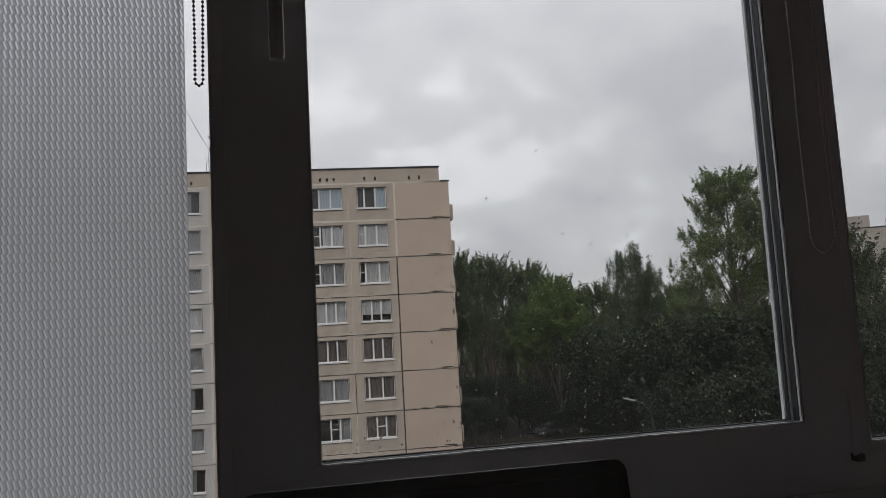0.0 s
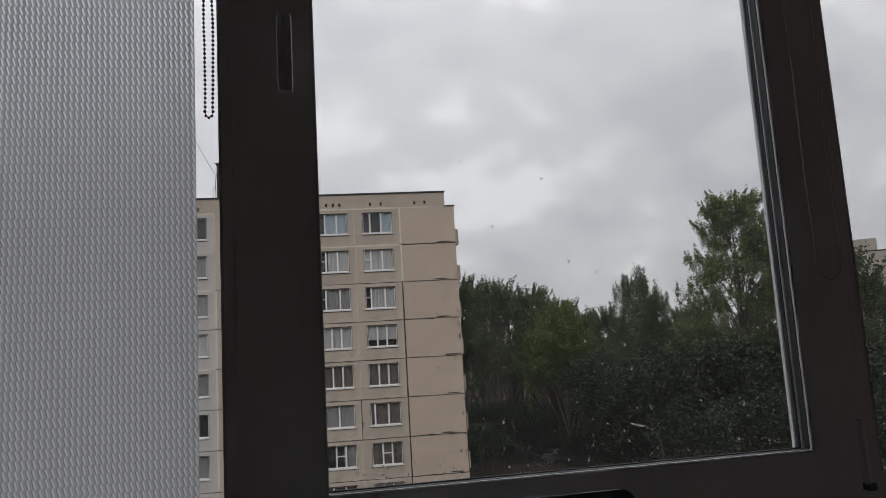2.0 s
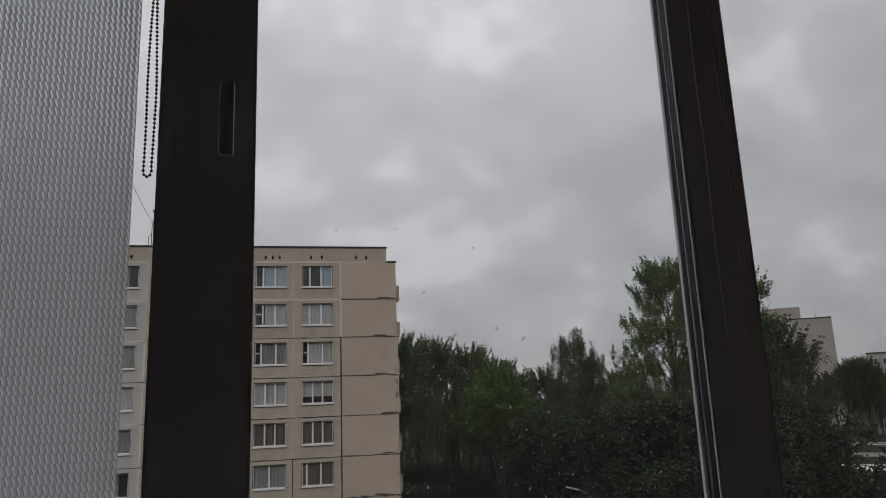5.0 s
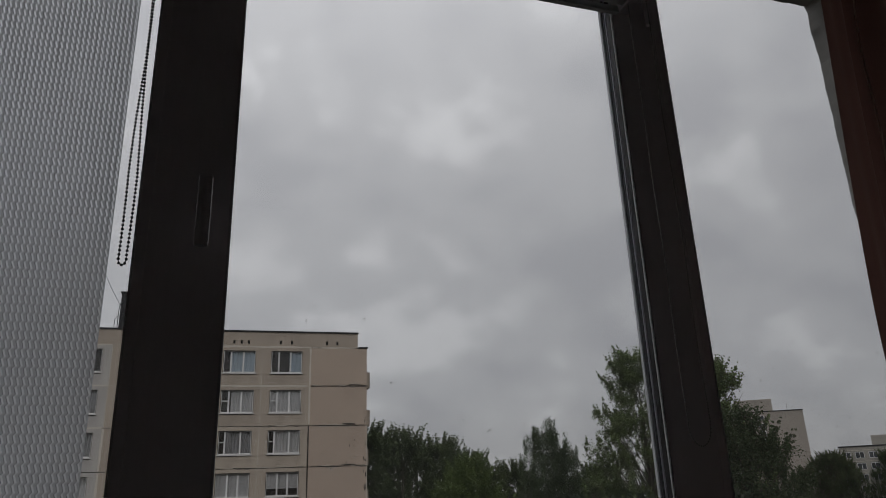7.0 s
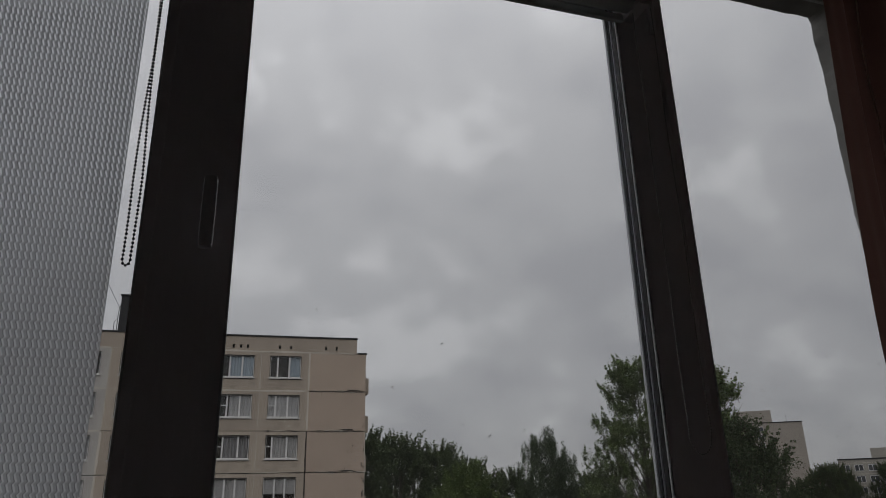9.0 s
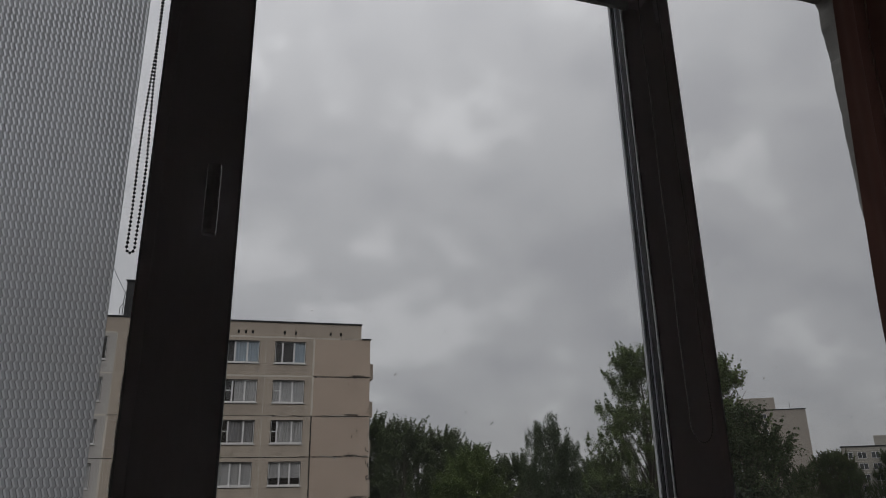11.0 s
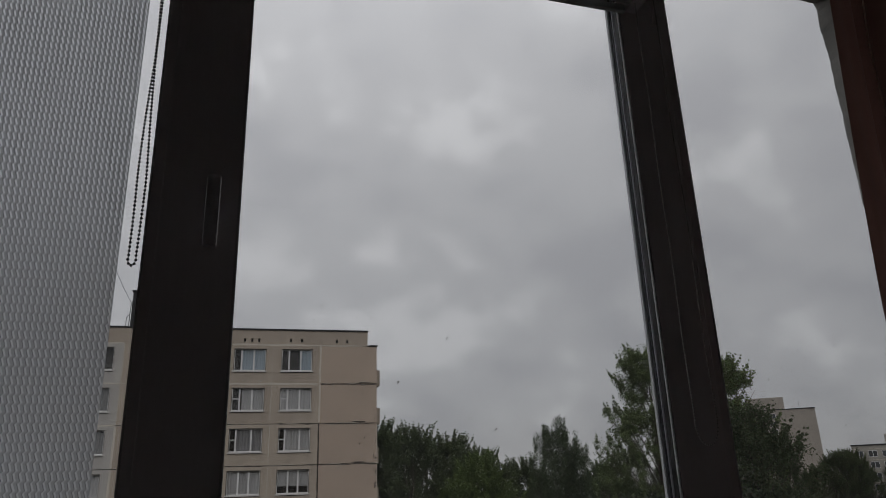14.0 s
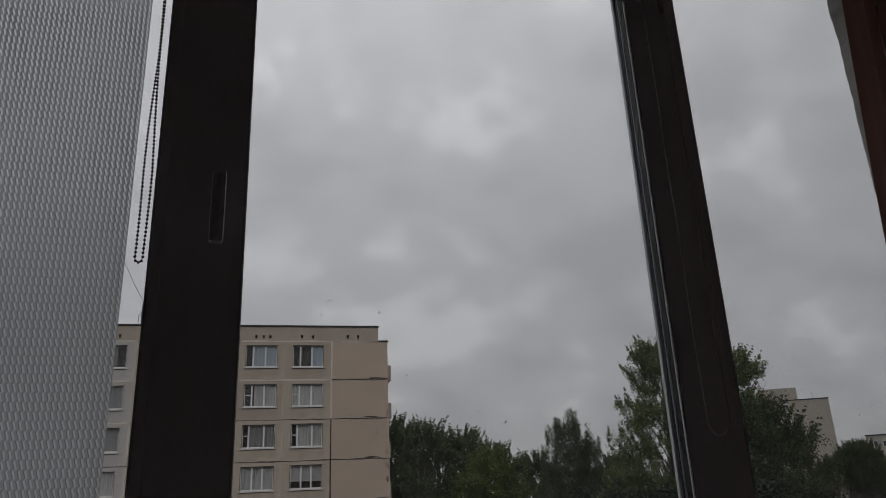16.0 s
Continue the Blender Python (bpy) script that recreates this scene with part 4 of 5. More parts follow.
    for k in range(2, 9):
        smear(-0.055, 0.04, TOP - (k + 1) * STOREY + 0.03, TOP - k * STOREY - 0.03, M_JOINT_DARK, 90 + k)
    smear(0.05, 4.1, TOP - 0.02, TOP + 0.012, M_JOINT_DARK, 79)
    smear(4.13, 4.172, TOP - 7 * STOREY, TOP - 4 * STOREY, M_JOINT_DARK, 77)
    smear(4.14, 4.172, TOP - 3.9 * STOREY, TOP - 2.0 * STOREY, M_PUTTY, 78)
    # parapet with vent holes, its tarred cap, and the lower step at the corner
    bm = bmesh.new()
    holes = [-5.41, -4.90, -4.42, -2.16, -1.36, 1.18, 1.95] + [-8.9, -8.1, -12.2, -11.4, -15.4, -14.6]
    holes.sort()
    cuts = [HOUSE_L] + [v for x in holes for v in (x - 0.075, x + 0.075)] + [3.466]
    zl, zh = TOP + 0.22, TOP + 0.48
    for i, (a, b) in enumerate(zip(cuts, cuts[1:])):
        if i % 2:
            add_box(bm, a, b, 0.008, 0.25, TOP + 0.015, zl)
            add_box(bm, a, b, 0.008, 0.25, zh, TOP + 1.08)
        else:
            add_box(bm, a, b, 0.008, 0.25, TOP + 0.015, TOP + 1.08)
    part("parapet", bm, M_PANEL, house, "beige parapet with small vent holes")
    # dark sheet that stands in for the shade inside the vent holes
    part("vent_backing", box(HOUSE_L, 3.2, 0.252, 0.35, TOP + 0.015, TOP + 1.0), M_TAR, house)
    part("parapet_side", box(3.22, 3.466, 0.251, 11.9, TOP + 0.015, TOP + 1.10), M_PANEL, house)
    part("roof_cap", box(HOUSE_L, 3.52, -0.06, 0.35, TOP + 1.085, TOP + 1.19, 0.01), M_TAR, house, "black tarred roof edge")
    part("corner_cap", box(3.53, 4.23, -0.05, 12.0, TOP + 0.003, TOP + 0.085, 0.01), M_TAR, house, "tarred cap over the blank bay")
    part("roof", box(HOUSE_L, 3.2, 0.36, 12.0, TOP + 0.02, TOP + 0.30), M_TAR, house)
    # loggia edges that peep out past the far corner
    for k in range(9):
        z = TOP - k * STOREY
        part("loggia_side", box(4.176, 4.56 if k < 2 else 4.46, 1.2, 2.6, z - 2.75, z - 1.60), M_PANEL, house, "grey loggia parapet at the corner")
    # vent block with its aerial
    vent = part("roof_vent", box(-13.36, -11.2, 0.6, 2.2, TOP + 0.30, TOP + 3.85, 0.02), M_TAR, house, "dark brick vent shaft on the roof")
    part("vent_cap", box(-13.44, -11.1, 0.5, 2.3, TOP + 3.851, TOP + 3.95, 0.02), M_TAR, vent)
    bm = bmesh.new()
    tube(bm, [(-13.42, 0.5, TOP + 1.0), (-13.42, 0.5, TOP + 2.6), (-13.36, 0.5, TOP + 3.1)], 0.03, 6)
    tube(bm, [(-13.62, 0.5, TOP + 1.2), (-13.62, 0.5, TOP + 1.9), (-13.40, 0.5, TOP + 2.2)], 0.025, 6)
    part("aerial_bracket", bm, M_STEEL, vent)
    bm = bmesh.new()
    tube(bm, [(-13.36, 0.5, TOP + 2.9), (-14.1, 0.5, TOP + 4.2), (-14.93, 0.5, TOP + 5.86), (-16.6, 0.5, TOP + 9.4)], 0.016, 5)
    part("cable", bm, M_TAR, vent, "thin dark cable slanting up")
    bm = bmesh.new()
    tube(bm, [(-16.6, 0.5, TOP + 0.30), (-16.6, 0.5, TOP + 9.6)], [0.06, 0.03], 7)
    part("aerial_mast", bm, M_STEEL, house)
    # windows; those of the two bays beside the blank one are known one by one
    A, B, C = (0.24, 0.62), (0.345, 0.655), (0.5,)
    known = {(1, 0): ((0.25, 0.62), (), 0, 2, (0.62, 1)), (2, 0): ((0.24, 0.62), (), 0, 2, (0.25, 1)), (1, 1): (A, (0,), 0, 0, (0, 1)), (2, 1): (A, (0,), 0, 0, (0.3, 1)),
             (1, 2): ((0.2, 0.66), (0,), 0, 0, (0.2, 1)), (2, 2): ((0.2, 0.66), (0,), 0, 1, (0.2, 1)), (1, 3): (B, (), 0, 0, (0.95, 1)), (2, 3): (B, (), 0, 0, (0.0, 1)),
             (1, 4): (B, (), 0, 3, (0, 1)), (2, 4): (B, (), 0, 3, (0, 1)), (1, 5): ((0.16, 0.60), (), 0, 3, (0, 1)), (2, 5): (C, (), 0, 1, (0.0, 1)),
             (1, 6): ((0.36, 0.66), (1,), 0, 3, (0, 1)), (2, 6): ((0.36, 0.66), (1,), 0, 1, (0.6, 1))}
    for bi, (x0, x1, w) in enumerate(bays):
        if not w:
            continue
        for k in range(9):
            spec = known.get((bi, k))
            if not spec:
                spec = (rnd.choice((A, B, A)) if bi != 5 else (), rnd.choice(((), (0,), ())) if bi != 5 else (), 0, rnd.choice((0, 1, 1, 4, 3) if bi != 5 else (1, 1, 0, 1)), (0, rnd.choice((0.5, 1, 1))))
            cuts, transom, _, cloth, cover = spec
            z = TOP - k * STOREY - 1.87
            mat = M_BROWNWIN if bi > 5 and rnd.random() < 0.3 else M_WHITEWIN
            house_window(house, pose(w[0], 0, z), w[1] - w[0], 1.59, cuts, transom, mat, cloth, cover)
    return house


apartment_house()


# ---- far houses ----


def far_house(az, dist, w, h, storeys, bays, mat, label, turn=0.0, box_at=None, windows=True):
    a = radians(az)
    root = thing("apartment_building", pose(dist * math.sin(a), dist * math.cos(a), 0, 0, 0, -az + turn), label, "building")
    part("wall", box(0, w, 0, 12, 0, h), mat, root)
    part("roof_edge", box(-0.15, w + 0.15, -0.15, 12.15, h, h + 0.35), M_TAR, root)
    if box_at:
        a0, a1, hh = box_at
        part("roof_house", box(a0, a1, 2, 8, h + 0.36, h + hh), mat, root)
    part("aerial", tube(bmesh.new(), [(w * 0.8, 3, h + 0.3), (w * 0.8, 3, h + 3.0)], 0.08, 5), M_STEEL, root)
    if windows:
        sh = (h - 1.5) / storeys
        bw = w / bays
        fr = mesh_of("window", ring(0, 2.1, 0, 1.6, 0.10, -0.06, 0.02), M_WHITEWIN)
        pn = mesh_of("pane", box(0, 2.1, -0.05, -0.01, 0, 1.6), M_FARWIN)
        ml = mesh_of("mullion", box(0.99, 1.11, -0.07, -0.051, 0, 1.6), M_WHITEWIN)
        for i in range(bays):
            for k in range(storeys):
                if windows == "few" and i != 1:
                    continue
                o = link_mesh("window", fr, root)
                o.matrix_basis = pose(bw * (i + 0.5) - 1.05, 0, 0.9 + sh * k + 0.6)
                link_mesh("pane", pn, o)
                link_mesh("mullion", ml, o)
        for k in range(1, storeys + 1 if windows != "few" else 1):
            part("joint", box(0, w, -0.02, 0.0, sh * k + 0.5, sh * k + 0.62), M_JOINT, root)
    return root


far_house(39.7, 300, 23.9, 39.7, 13, 4, M_TOWER, "tall grey panel tower far behind the trees", 4, (0.5, 13.9, 5.0), "few")
far_house(46.0, 250, 46.0, 23.6, 7, 13, M_PALEHOUSE, "pale panel apartment building far behind the trees", -4, (9.0, 16.0, 3.2))

# ---- ground, road, street things ----


def outdoors():
    bm = bmesh.new()
    n = 60
    vs = {}
    for i in range(n + 1):
        for j in range(n + 1):
            u, v = (i / n * 2 - 1), (j / n * 2 - 1)
            x, y = 1800 * u * abs(u) ** 1.2, 1800 * v * abs(v) ** 1.2
            vs[i, j] = bm.verts.new((x, y, -0.06 + 0.05 * noise.noise((x * 0.05, y * 0.05, 0))))
    for i in range(n):
        for j in range(n):
            bm.faces.new((vs[i, j], vs[i + 1, j], vs[i + 1, j + 1], vs[i, j + 1]))
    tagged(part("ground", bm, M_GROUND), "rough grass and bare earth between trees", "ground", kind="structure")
    rm = Matrix.Rotation(radians(-44), 4, "Z")
    for d, w, nm, mat, label in ((181, 3.2, "road", M_ASPHALT, "grey asphalt road behind the trees"), (212, 3.0, "road", M_ASPHALT, "second grey asphalt road beyond the verge")):
        road = part(nm, box(-60, 60, d - w, d + w, -0.1, 0.03), mat)
        road.matrix_basis = rm
        tagged(road, label, "road", kind="structure")
        for y in (d - w - 0.15, d + w + 0.15):
            k = part("kerb", box(-60, 60, y - 0.14, y + 0.14, -0.1, 0.17, 0.02), M_KERB)
            k.matrix_basis = rm
            tagged(k, "pale concrete kerb along the road", "kerb", kind="structure")
    ap = part("pavement", box(-4, 12, 149, 160, -0.1, 0.06), M_CONCRETE)
    ap.matrix_basis = rm
    tagged(ap, "worn pale concrete pavement before the road", "pavement", kind="structure")
    rail = thing("guard_rail", rm @ pose(0, 174, 0), "pale steel guard rail along the road", "guard rail")
    for i in range(-12, 13):
        part("post", box(i * 3 - 0.06, i * 3 + 0.06, -0.06, 0.06, 0, 0.9), M_STEEL, rail)
    part("beam", box(-38, 38, -0.10, -0.061, 0.55, 0.88, 0.01), M_LAMPHEAD, rail)


def street_lamp(az, dist, h):
    a = radians(az)
    root = thing("street_lamp", pose(dist * math.sin(a), dist * math.cos(a), 0, 0, 0, -az), "grey steel street lamp with curved arm", "street lamp")
    part("pole", tube(bmesh.new(), [(0, 0, 0), (0, 0, 3), (0, 0, h - 2.0), (-0.05, 0, h - 1.4), (-0.22, 0, h - 0.85), (-0.55, 0, h - 0.45), (-1.12, 0, h - 0.22)], [0.075, 0.065, 0.045, 0.04, 0.036, 0.034, 0.03], 10), M_STEEL, root)
    bm = box(-0.44, 0.44, -0.13, 0.13, -0.045, 0.045, 0.03)
    bmesh.ops.transform(bm, matrix=Matrix.Translation((-1.5, 0, h - 0.14)) @ Matrix.Rotation(radians(13), 4, "Y"), verts=bm.verts)
    part("lamp_head", bm, M_LAMPHEAD, root, "pale flat lamp head, switched off")


def car(x, y, turn):
    root = thing("car", pose(x, y, 0.0, 0, 0, turn), "light parked car, its paint darkened as the trees' shade", "car")
    bm = bmesh.new()
    prof = [(-2.1, 0.35), (-2.12, 0.75), (-1.9, 0.95), (-1.35, 1.0), (-0.8, 1.42), (0.55, 1.45), (1.25, 1.0), (1.95, 0.85), (2.1, 0.6), (2.1, 0.35)]
    sides = []
    for yy in (-0.82, 0.82):
        sides.append([bm.verts.new((px, yy * (1 if pz < 1.01 else 0.82), pz)) for px, pz in prof])
    bm.faces.new(sides[0])
    bm.faces.new(sides[1][::-1])
    for i in range(len(prof)):
        k = (i + 1) % len(prof)
        bm.faces.new((sides[0][i], sides[1][i], sides[1][k], sides[0][k]))
    bmesh.ops.recalc_face_normals(bm, faces=bm.faces)
    bmesh.ops.bevel(bm, geom=bm.edges[:], offset=0.05, segments=2, affect="EDGES")
    part("body", bm, M_CARPAINT, root, smooth=False)
    for yy in (-0.79, 0.79):
        bm = bmesh.new()
        q = [bm.verts.new(p) for p in ((-1.15, yy, 1.02), (1.05, yy, 1.02), (0.5, yy * 0.885, 1.36), (-0.72, yy * 0.885, 1.36))]
        f = bm.faces.new(q)
        r = bmesh.ops.extrude_face_region(bm, geom=[f])
        bmesh.ops.translate(bm, verts=[v for v in r["geom"] if isinstance(v, bmesh.types.BMVert)], vec=(0, 0.05 if yy > 0 else -0.05, 0))
        part("side_window", bm, M_CARGLASS, root)
    for px in (-1.3, 1.3):
        for yy in (-0.78, 0.78):
            bm = bmesh.new()
            bmesh.ops.create_cone(bm, cap_ends=True, segments=20, radius1=0.32, radius2=0.32, depth=0.2, matrix=pose(px, yy, 0.32, 90))
            wh = part("wheel", bm, M_TYRE, root)
            bm = bmesh.new()
            bmesh.ops.create_cone(bm, cap_ends=True, segments=16, radius1=0.19, radius2=0.19, depth=0.22, matrix=pose(px, yy, 0.32, 90))
            part("rim", bm, M_STEEL, wh)


outdoors()
street_lamp(26.8, 50.0, 9.3)
car(29.0, 86.0, 8)

# ---- trees ----


def leaf_cloud(centres, sizes, per, leaf, rnd, droop=0.0, flat=0.8):
    """Many small leaf sprays scattered round the given centres: arrays of corners and faces."""
    sz = np.array(sizes)
    count = np.maximum(4, (per * np.minimum(1.0, (sz / np.median(sz)) ** 1.3)).astype(int))
    c = np.repeat(np.array(centres), count, axis=0)
    s = np.repeat(sz, count)[:, None]
    n = len(c)
    off = np.clip(rnd.normal(size=(n, 3)), -1.5, 1.5) * s * np.array([1, 1, flat])
    if droop:
        off[:, 2] -= np.abs(rnd.normal(size=n)) * droop
        off[:, :2] *= 0.75
    p = c + off
    u = rnd.normal(size=(n, 3))
    u /= np.linalg.norm(u, axis=1)[:, None]
    v = np.cross(u, rnd.normal(size=(n, 3)))
    v /= np.linalg.norm(v, axis=1)[:, None] + 1e-9
    k = leaf * rnd.uniform(0.6, 1.3, size=(n, 1))
    if droop:
        u = u * 0.5 + np.array([0, 0, -1.0])
        u /= np.linalg.norm(u, axis=1)[:, None]
    a, b = u * k, v * k * 0.62
    # pointed three-cornered sprays
    return np.stack([p - a, p + a * 0.75 + b, p + a * 0.45 - b], axis=1).reshape(-1, 3)


def tree_meshes(name, h, radius, base, shape, n_limbs, n_twigs, per, leaf, clump, lift, seed, leaf_mat, bark, droop=0.0, plume=4):
    """A trunk with limbs, and a crown of leaf sprays on the twigs. shape(f): the crown's radius at f of its height."""
    rnd = np.random.RandomState(seed)
    bm = bmesh.new()
    bend = rnd.uniform(-0.25, 0.25, size=4)

    def axis(z):
        f = z / h
        return np.array([bend[0] * math.sin(f * 3.0) + bend[1] * f, bend[2] * math.sin(f * 2.6) + bend[3] * f, z]) * np.array([h / 20, h / 20, 1])

    zs = [0, 0.4, h * 0.15, h * 0.3, h * 0.5, h * 0.7, h * 0.85, h * 0.97]
    r0 = 0.011 * h + 0.05
    tube(bm, [axis(z) for z in zs], [r0 * 1.35, r0 * 1.05, r0 * 0.9, r0 * 0.75, r0 * 0.55, r0 * 0.35, r0 * 0.2, 0.02], 9)
    centres, sizes = [], []
    for i in range(n_limbs):
        f = (i + rnd.uniform(0, 0.9)) / n_limbs
        z0 = base * h + (0.93 - base) * h * f
        reach = radius * shape(f) * rnd.uniform(0.7, 1.12)
        az = i * 2.4 + rnd.uniform(-0.5, 0.5)
        d = np.array([math.cos(az), math.sin(az), 0.0])
        start = axis(z0)
        rise = min(reach * lift * rnd.uniform(0.7, 1.2), (h - z0) * rnd.uniform(0.45, 0.95))
        mid = start + d * reach * 0.5 + np.array([0, 0, rise * 0.65])
        tip = start + d * reach + np.array([0, 0, rise])
        tip[2] = min(tip[2], h * ((0.87 if plume > 4 else 0.97) + 0.02 * rnd.rand()))
        rr = r0 * 0.36 * (1.05 - f) + 0.018
        tube(bm, [start, mid, tip], [rr, rr * 0.6, 0.012], 5)
        for j in range(n_twigs):
            g = rnd.uniform(0.25, 1.0) ** 0.7
            q = start + (tip - start) * g + np.array([0, 0, rise * 0.3 * math.sin(g * 3.1)])
            e = q + rnd.normal(size=3) * reach * (0.20 if droop else 0.125) * np.array([1, 1, 0.7]) + np.array([0, 0, 0.10 * reach * lift])
            if j % 2 == 0:
                tube(bm, [q, e], [0.022, 0.008], 3)
            centres.append(e)
            sizes.append(clump * rnd.uniform(0.6, 1.25))
    # leading shoots: rows of ever smaller sprays that give the crown its ragged, pointed outline
    if not droop:
        for j in range(0, len(centres), 2 if plume < 5 else 3):
            c = centres[j]
            o = c - axis(min(max(c[2], 0.0), h))
            d = np.array([o[0], o[1], 0.0])
            d = d / (np.linalg.norm(d) + 1e-6) * rnd.uniform(0.1, 0.7) + np.array([0, 0, 1.0])
            d /= np.linalg.norm(d)
            gap = clump * rnd.uniform(0.75, 1.25)
            if c[2] + plume * gap > h * (1.02 + 0.03 * rnd.rand()):
                continue
            for q in range(1, plume + 1):
                centres.append(c + d * gap * q + rnd.normal(size=3) * gap * 0.12)
                sizes.append(clump * (0.52 - 0.40 * q / plume))
    for i in range(3):
        centres.append(axis(h * (0.93 + 0.025 * i)))
        sizes.append(clump * 0.55)
    wood = mesh_of("trunk", bm, bark)
    quads = leaf_cloud(centres, sizes, per, leaf, rnd, droop)
    me = bpy.data.meshes.new("crown")
    n = len(quads) // 3
    me.from_pydata([tuple(q) for q in quads], [], [(3 * i, 3 * i + 1, 3 * i + 2) for i in range(n)])
    me.materials.append(leaf_mat)
    return wood, me


def plant(az, dist, meshes, turn, scale, label, name="tree", group="", squash=1.0):
    a = radians(az)
    root = thing(name, pose(dist * math.sin(a), dist * math.cos(a), -0.08, 0, 0, turn), label, "tree" if name == "tree" else name, group)
    for nm, me in zip(("trunk", "crown"), meshes):
        o = link_mesh(nm, me, root)
        o.matrix_basis = Matrix.Diagonal((scale * squash, scale * squash, scale, 1))
    return root


def column(f):
    return 1.0 - 0.38 * f - 0.30 * f ** 3


def oval(f):
    return (0.45 + 0.75 * math.sin(math.pi * min(1, 0.12 + 0.80 * f))) * (1 - 0.55 * f ** 3)


def broad(f):
    return 1.0 - 0.35 * f - 0.25 * f ** 3


def spire(f):
    return 1.02 - 0.72 * f


POPLAR = tree_meshes("poplar", 27.2, 6.0, 0.07, column, 100, 14, 44, 0.080, 0.24, 1.55, 3, M_LEAF_POPLAR, M_BARK, plume=4)
POPLAR_B = tree_meshes("poplar_b", 25.6, 4.9, 0.14, column, 80, 14, 46, 0.080, 0.25, 1.7, 8, M_LEAF_POPLAR, M_BARK, plume=4)
BIRCH = tree_meshes("birch", 22.5, 4.3, 0.2, broad, 50, 12, 84, 0.10, 0.22, 0.9, 5, M_LEAF_BIRCH, M_BIRCH, droop=1.2)
DARK_A = tree_meshes("dark_a", 23.0, 4.3, 0.03, spire, 44, 8, 30, 0.130, 0.33, 2.4, 12, M_LEAF_DARK, M_BARK, plume=8)
DARK_B = tree_meshes("dark_b", 22.0, 4.0, 0.03, spire, 44, 8, 30, 0.130, 0.31, 2.7, 17, M_LEAF_DARK, M_BARK, plume=8)
DARK_C = tree_meshes("dark_c", 21.0, 4.0, 0.03, spire, 44, 8, 30, 0.130, 0.32, 2.5, 23, M_LEAF_LIGHT, M_BARK, plume=8)
YELLOW = tree_meshes("yellow", 19.0, 4.3, 0.04, spire, 44, 10, 54, 0.11, 0.34, 2.3, 31, M_LEAF_YELLOW, M_BARK, plume=7)
LIGHT = tree_meshes("light", 18.0, 4.0, 0.10, column, 52, 10, 60, 0.082, 0.33, 1.15, 37, M_LEAF_MID, M_BARK)
# both low trees have the wood's shade painted into their leaves
SHRUB = tree_meshes("shrub", 12.0, 4.2, 0.06, oval, 30, 9, 44, 0.135, 0.46, 0.9, 41, M_LEAF_SHADED, M_BARK)
SHRUB_B = tree_meshes("shrub_b", 11.0, 3.8, 0.06, column, 30, 9, 44, 0.135, 0.46, 1.0, 43, M_LEAF_SHADED, M_BARK)


def top_scale(az_el, dist, full):
    """Scale that lifts a tree's top to this elevation, in degrees, at this distance."""
    return (EYE + dist * math.tan(radians(az_el))) / full


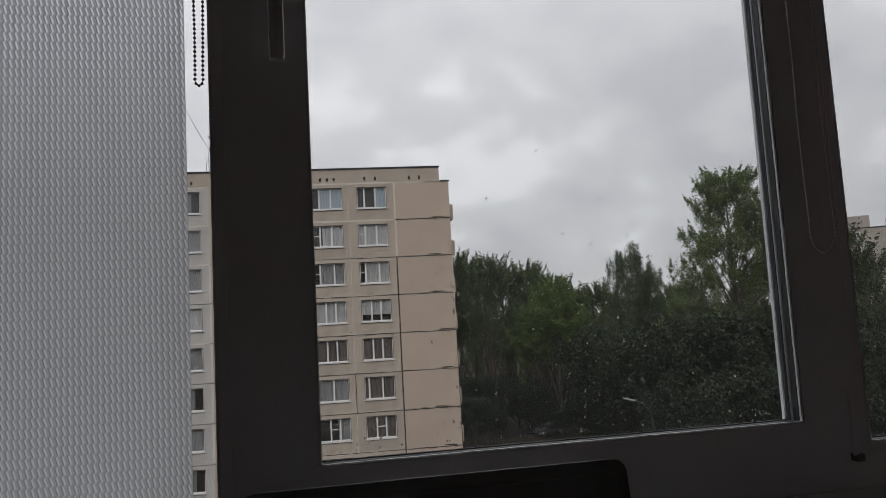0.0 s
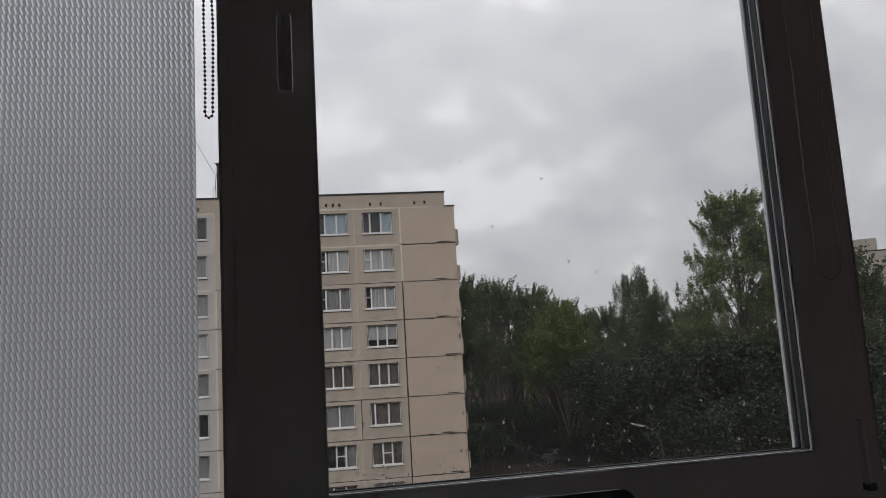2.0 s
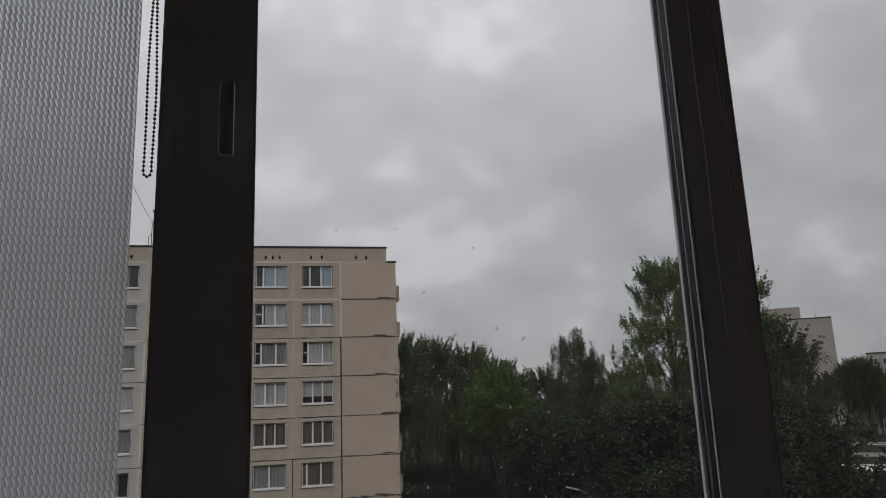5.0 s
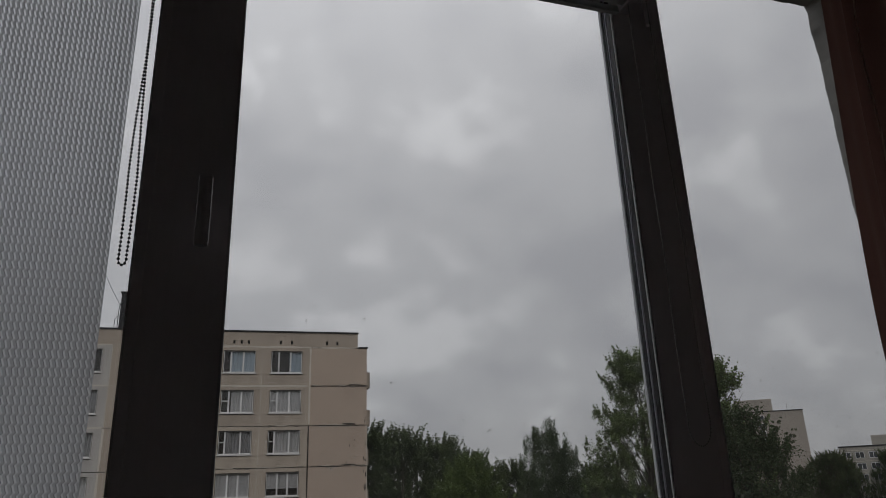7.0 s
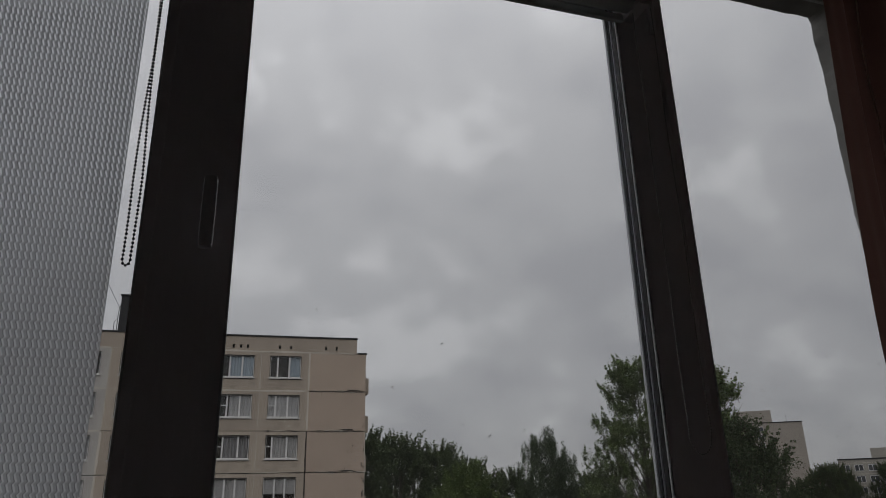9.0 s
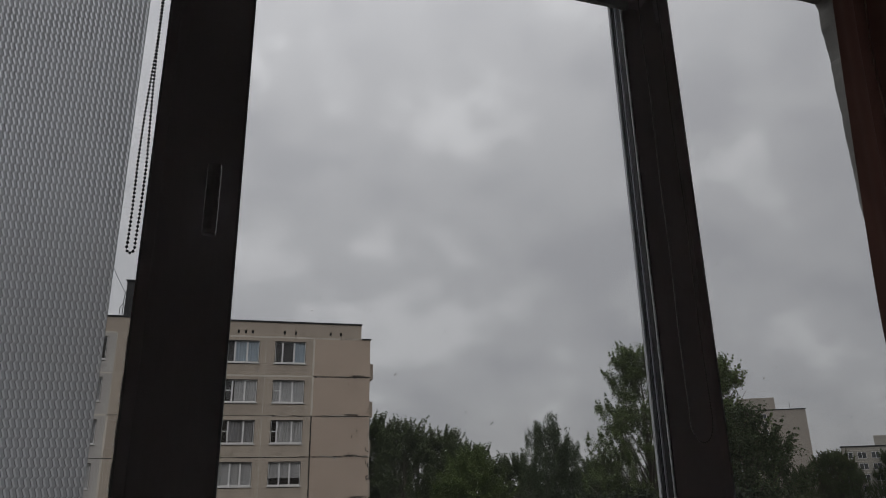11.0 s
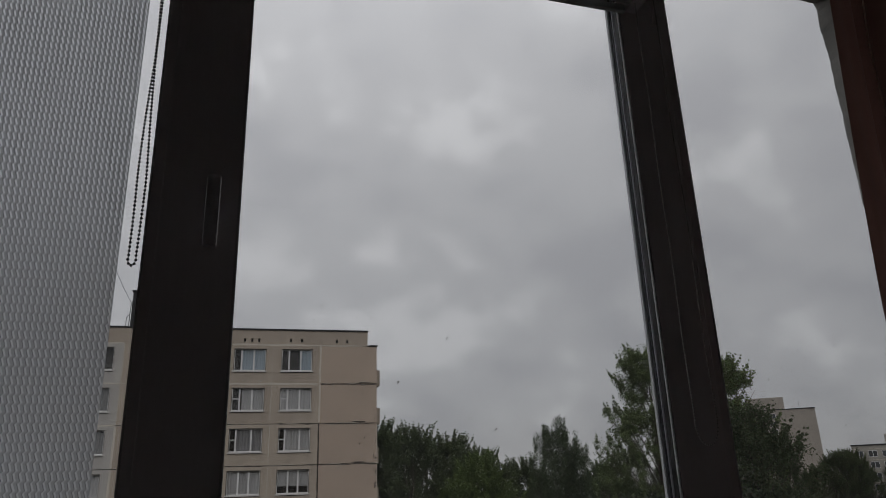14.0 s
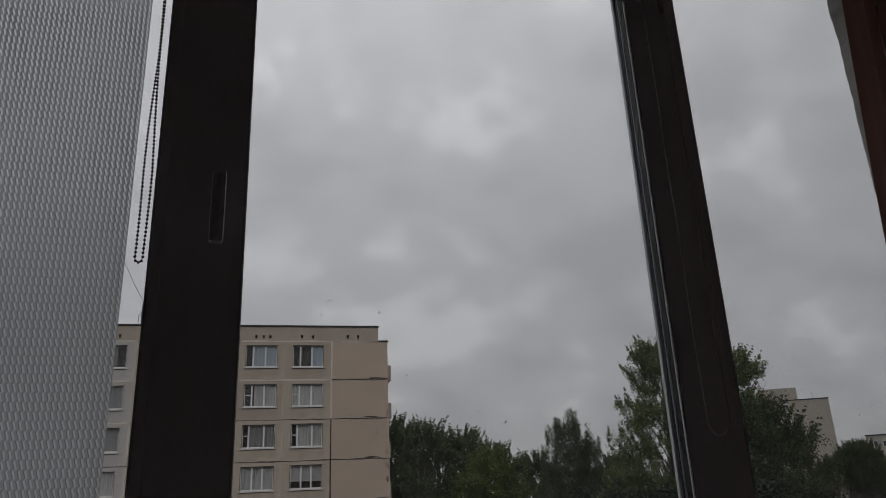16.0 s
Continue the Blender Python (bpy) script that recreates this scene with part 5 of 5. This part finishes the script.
def trees():
    plant(33.3, 60, POPLAR, 20, top_scale(9.65, 60, 27.2), "tall poplar with ragged leafy crown beside the road", "tree")
    plant(38.4, 61, POPLAR_B, 75, top_scale(8.9, 61, 25.6), "tall poplar with dense leafy crown", "tree")
    plant(25.5, 76, BIRCH, 10, top_scale(5.1, 76, 22.5), "tall weeping birch with drooping branches", "tree", "", 0.82)
    plant(27.3, 77, BIRCH, 140, top_scale(3.5, 77, 22.5), "weeping birch with drooping branches", "tree", "", 0.75)
    plant(39.9, 57, LIGHT, 0, top_scale(4.9, 57, 18.0), "leafy mid-green tree near the road", "tree")
    plant(42.0, 75, LIGHT, 120, top_scale(2.9, 75, 18.0), "slender mid-green tree near the road", "tree", "", 0.55)
    plant(19.7, 92, YELLOW, 40, top_scale(2.5, 92, 19.0), "yellow-green tree among darker ones", "tree")
    plant(18.2, 94, YELLOW, 160, top_scale(0.9, 94, 19.0), "yellow-green tree among darker ones", "tree")
    wood = (DARK_A, DARK_B, DARK_C)
    rnd = random.Random(5)
    label = "dark green broadleaf tree in a dense belt"
    tops = [(9.3, 5.0), (11.6, 5.0), (13.0, 4.3), (14.3, 4.4), (15.6, 3.7), (17.2, 3.8), (18.5, 2.7), (19.9, 2.6), (21.3, 1.6), (23.3, 1.7), (28.9, 1.4), (30.3, 1.5), (34.0, 2.0),
            (43.7, 0.8), (45.7, 1.7), (47.2, 0.1), (48.8, 1.7), (50.4, 1.9), (51.9, 1.6), (53.5, 1.8),
            (43.2, 0.4), (44.4, 1.3), (45.1, 1.7), (46.3, 1.3), (46.7, 0.4), (47.9, 0.5), (49.4, 1.3), (51.0, 1.5)]
    for i, (az, top) in enumerate(tops):
        d = (100 if az < 43 else 250) + rnd.uniform(-4, 8)
        m = wood[i % 3]
        plant(az, d, m, rnd.uniform(0, 360), top_scale(top + (0.35 if az < 43 else 0.0), d, (23.0, 22.0, 21.0)[i % 3]), label, "tree", "trees of the belt", 1.0 if az < 43 else 1.2)
    # a lower row in front that closes the belt, and a deeper one behind it
    for i in range(16):
        az = 10.5 + i * 2.7 + rnd.uniform(-0.5, 0.5)
        d = (108 if az < 41.5 else 265) + rnd.uniform(0, 14)
        plant(az, d, wood[(i + 1) % 3], rnd.uniform(0, 360), top_scale(rnd.uniform(-0.8, 0.9), d, 22.0), label, "tree", "trees of the belt", 1.15 if az < 41.5 else 1.5)
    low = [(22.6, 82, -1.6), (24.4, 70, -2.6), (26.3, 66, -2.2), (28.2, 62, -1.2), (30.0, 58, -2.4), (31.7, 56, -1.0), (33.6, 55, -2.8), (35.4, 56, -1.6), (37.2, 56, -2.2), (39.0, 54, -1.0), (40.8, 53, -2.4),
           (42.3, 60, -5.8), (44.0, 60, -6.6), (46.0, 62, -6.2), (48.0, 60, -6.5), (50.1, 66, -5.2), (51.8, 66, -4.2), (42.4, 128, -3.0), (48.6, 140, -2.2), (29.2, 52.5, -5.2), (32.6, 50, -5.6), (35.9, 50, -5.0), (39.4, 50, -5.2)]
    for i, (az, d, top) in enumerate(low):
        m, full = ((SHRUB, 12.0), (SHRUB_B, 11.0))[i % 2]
        plant(az, d, m, rnd.uniform(0, 360), top_scale(top, d, full), "lower green tree in front of the belt, shade put into its leaves", "tree", "lower trees", 1.0)
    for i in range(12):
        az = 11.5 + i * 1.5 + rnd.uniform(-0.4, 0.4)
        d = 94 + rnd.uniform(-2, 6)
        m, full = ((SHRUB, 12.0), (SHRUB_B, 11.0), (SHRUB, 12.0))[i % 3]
        plant(az, d, m, rnd.uniform(0, 360), top_scale(rnd.uniform(-6.2, -4.6), d, full), "young green tree under the belt, shade put into its leaves", "tree", "young trees", 1.3)
    # a nearer row, added to hide and darken the open ground
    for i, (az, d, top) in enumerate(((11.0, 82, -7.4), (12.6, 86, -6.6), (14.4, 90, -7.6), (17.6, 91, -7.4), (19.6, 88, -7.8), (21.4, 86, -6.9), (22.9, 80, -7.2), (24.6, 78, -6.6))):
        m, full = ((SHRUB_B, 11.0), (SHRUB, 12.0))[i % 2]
        plant(az, d, m, rnd.uniform(0, 360), top_scale(top, d, full), "young green tree under the belt, shade put into its leaves", "tree", "young trees", 1.5)


trees()
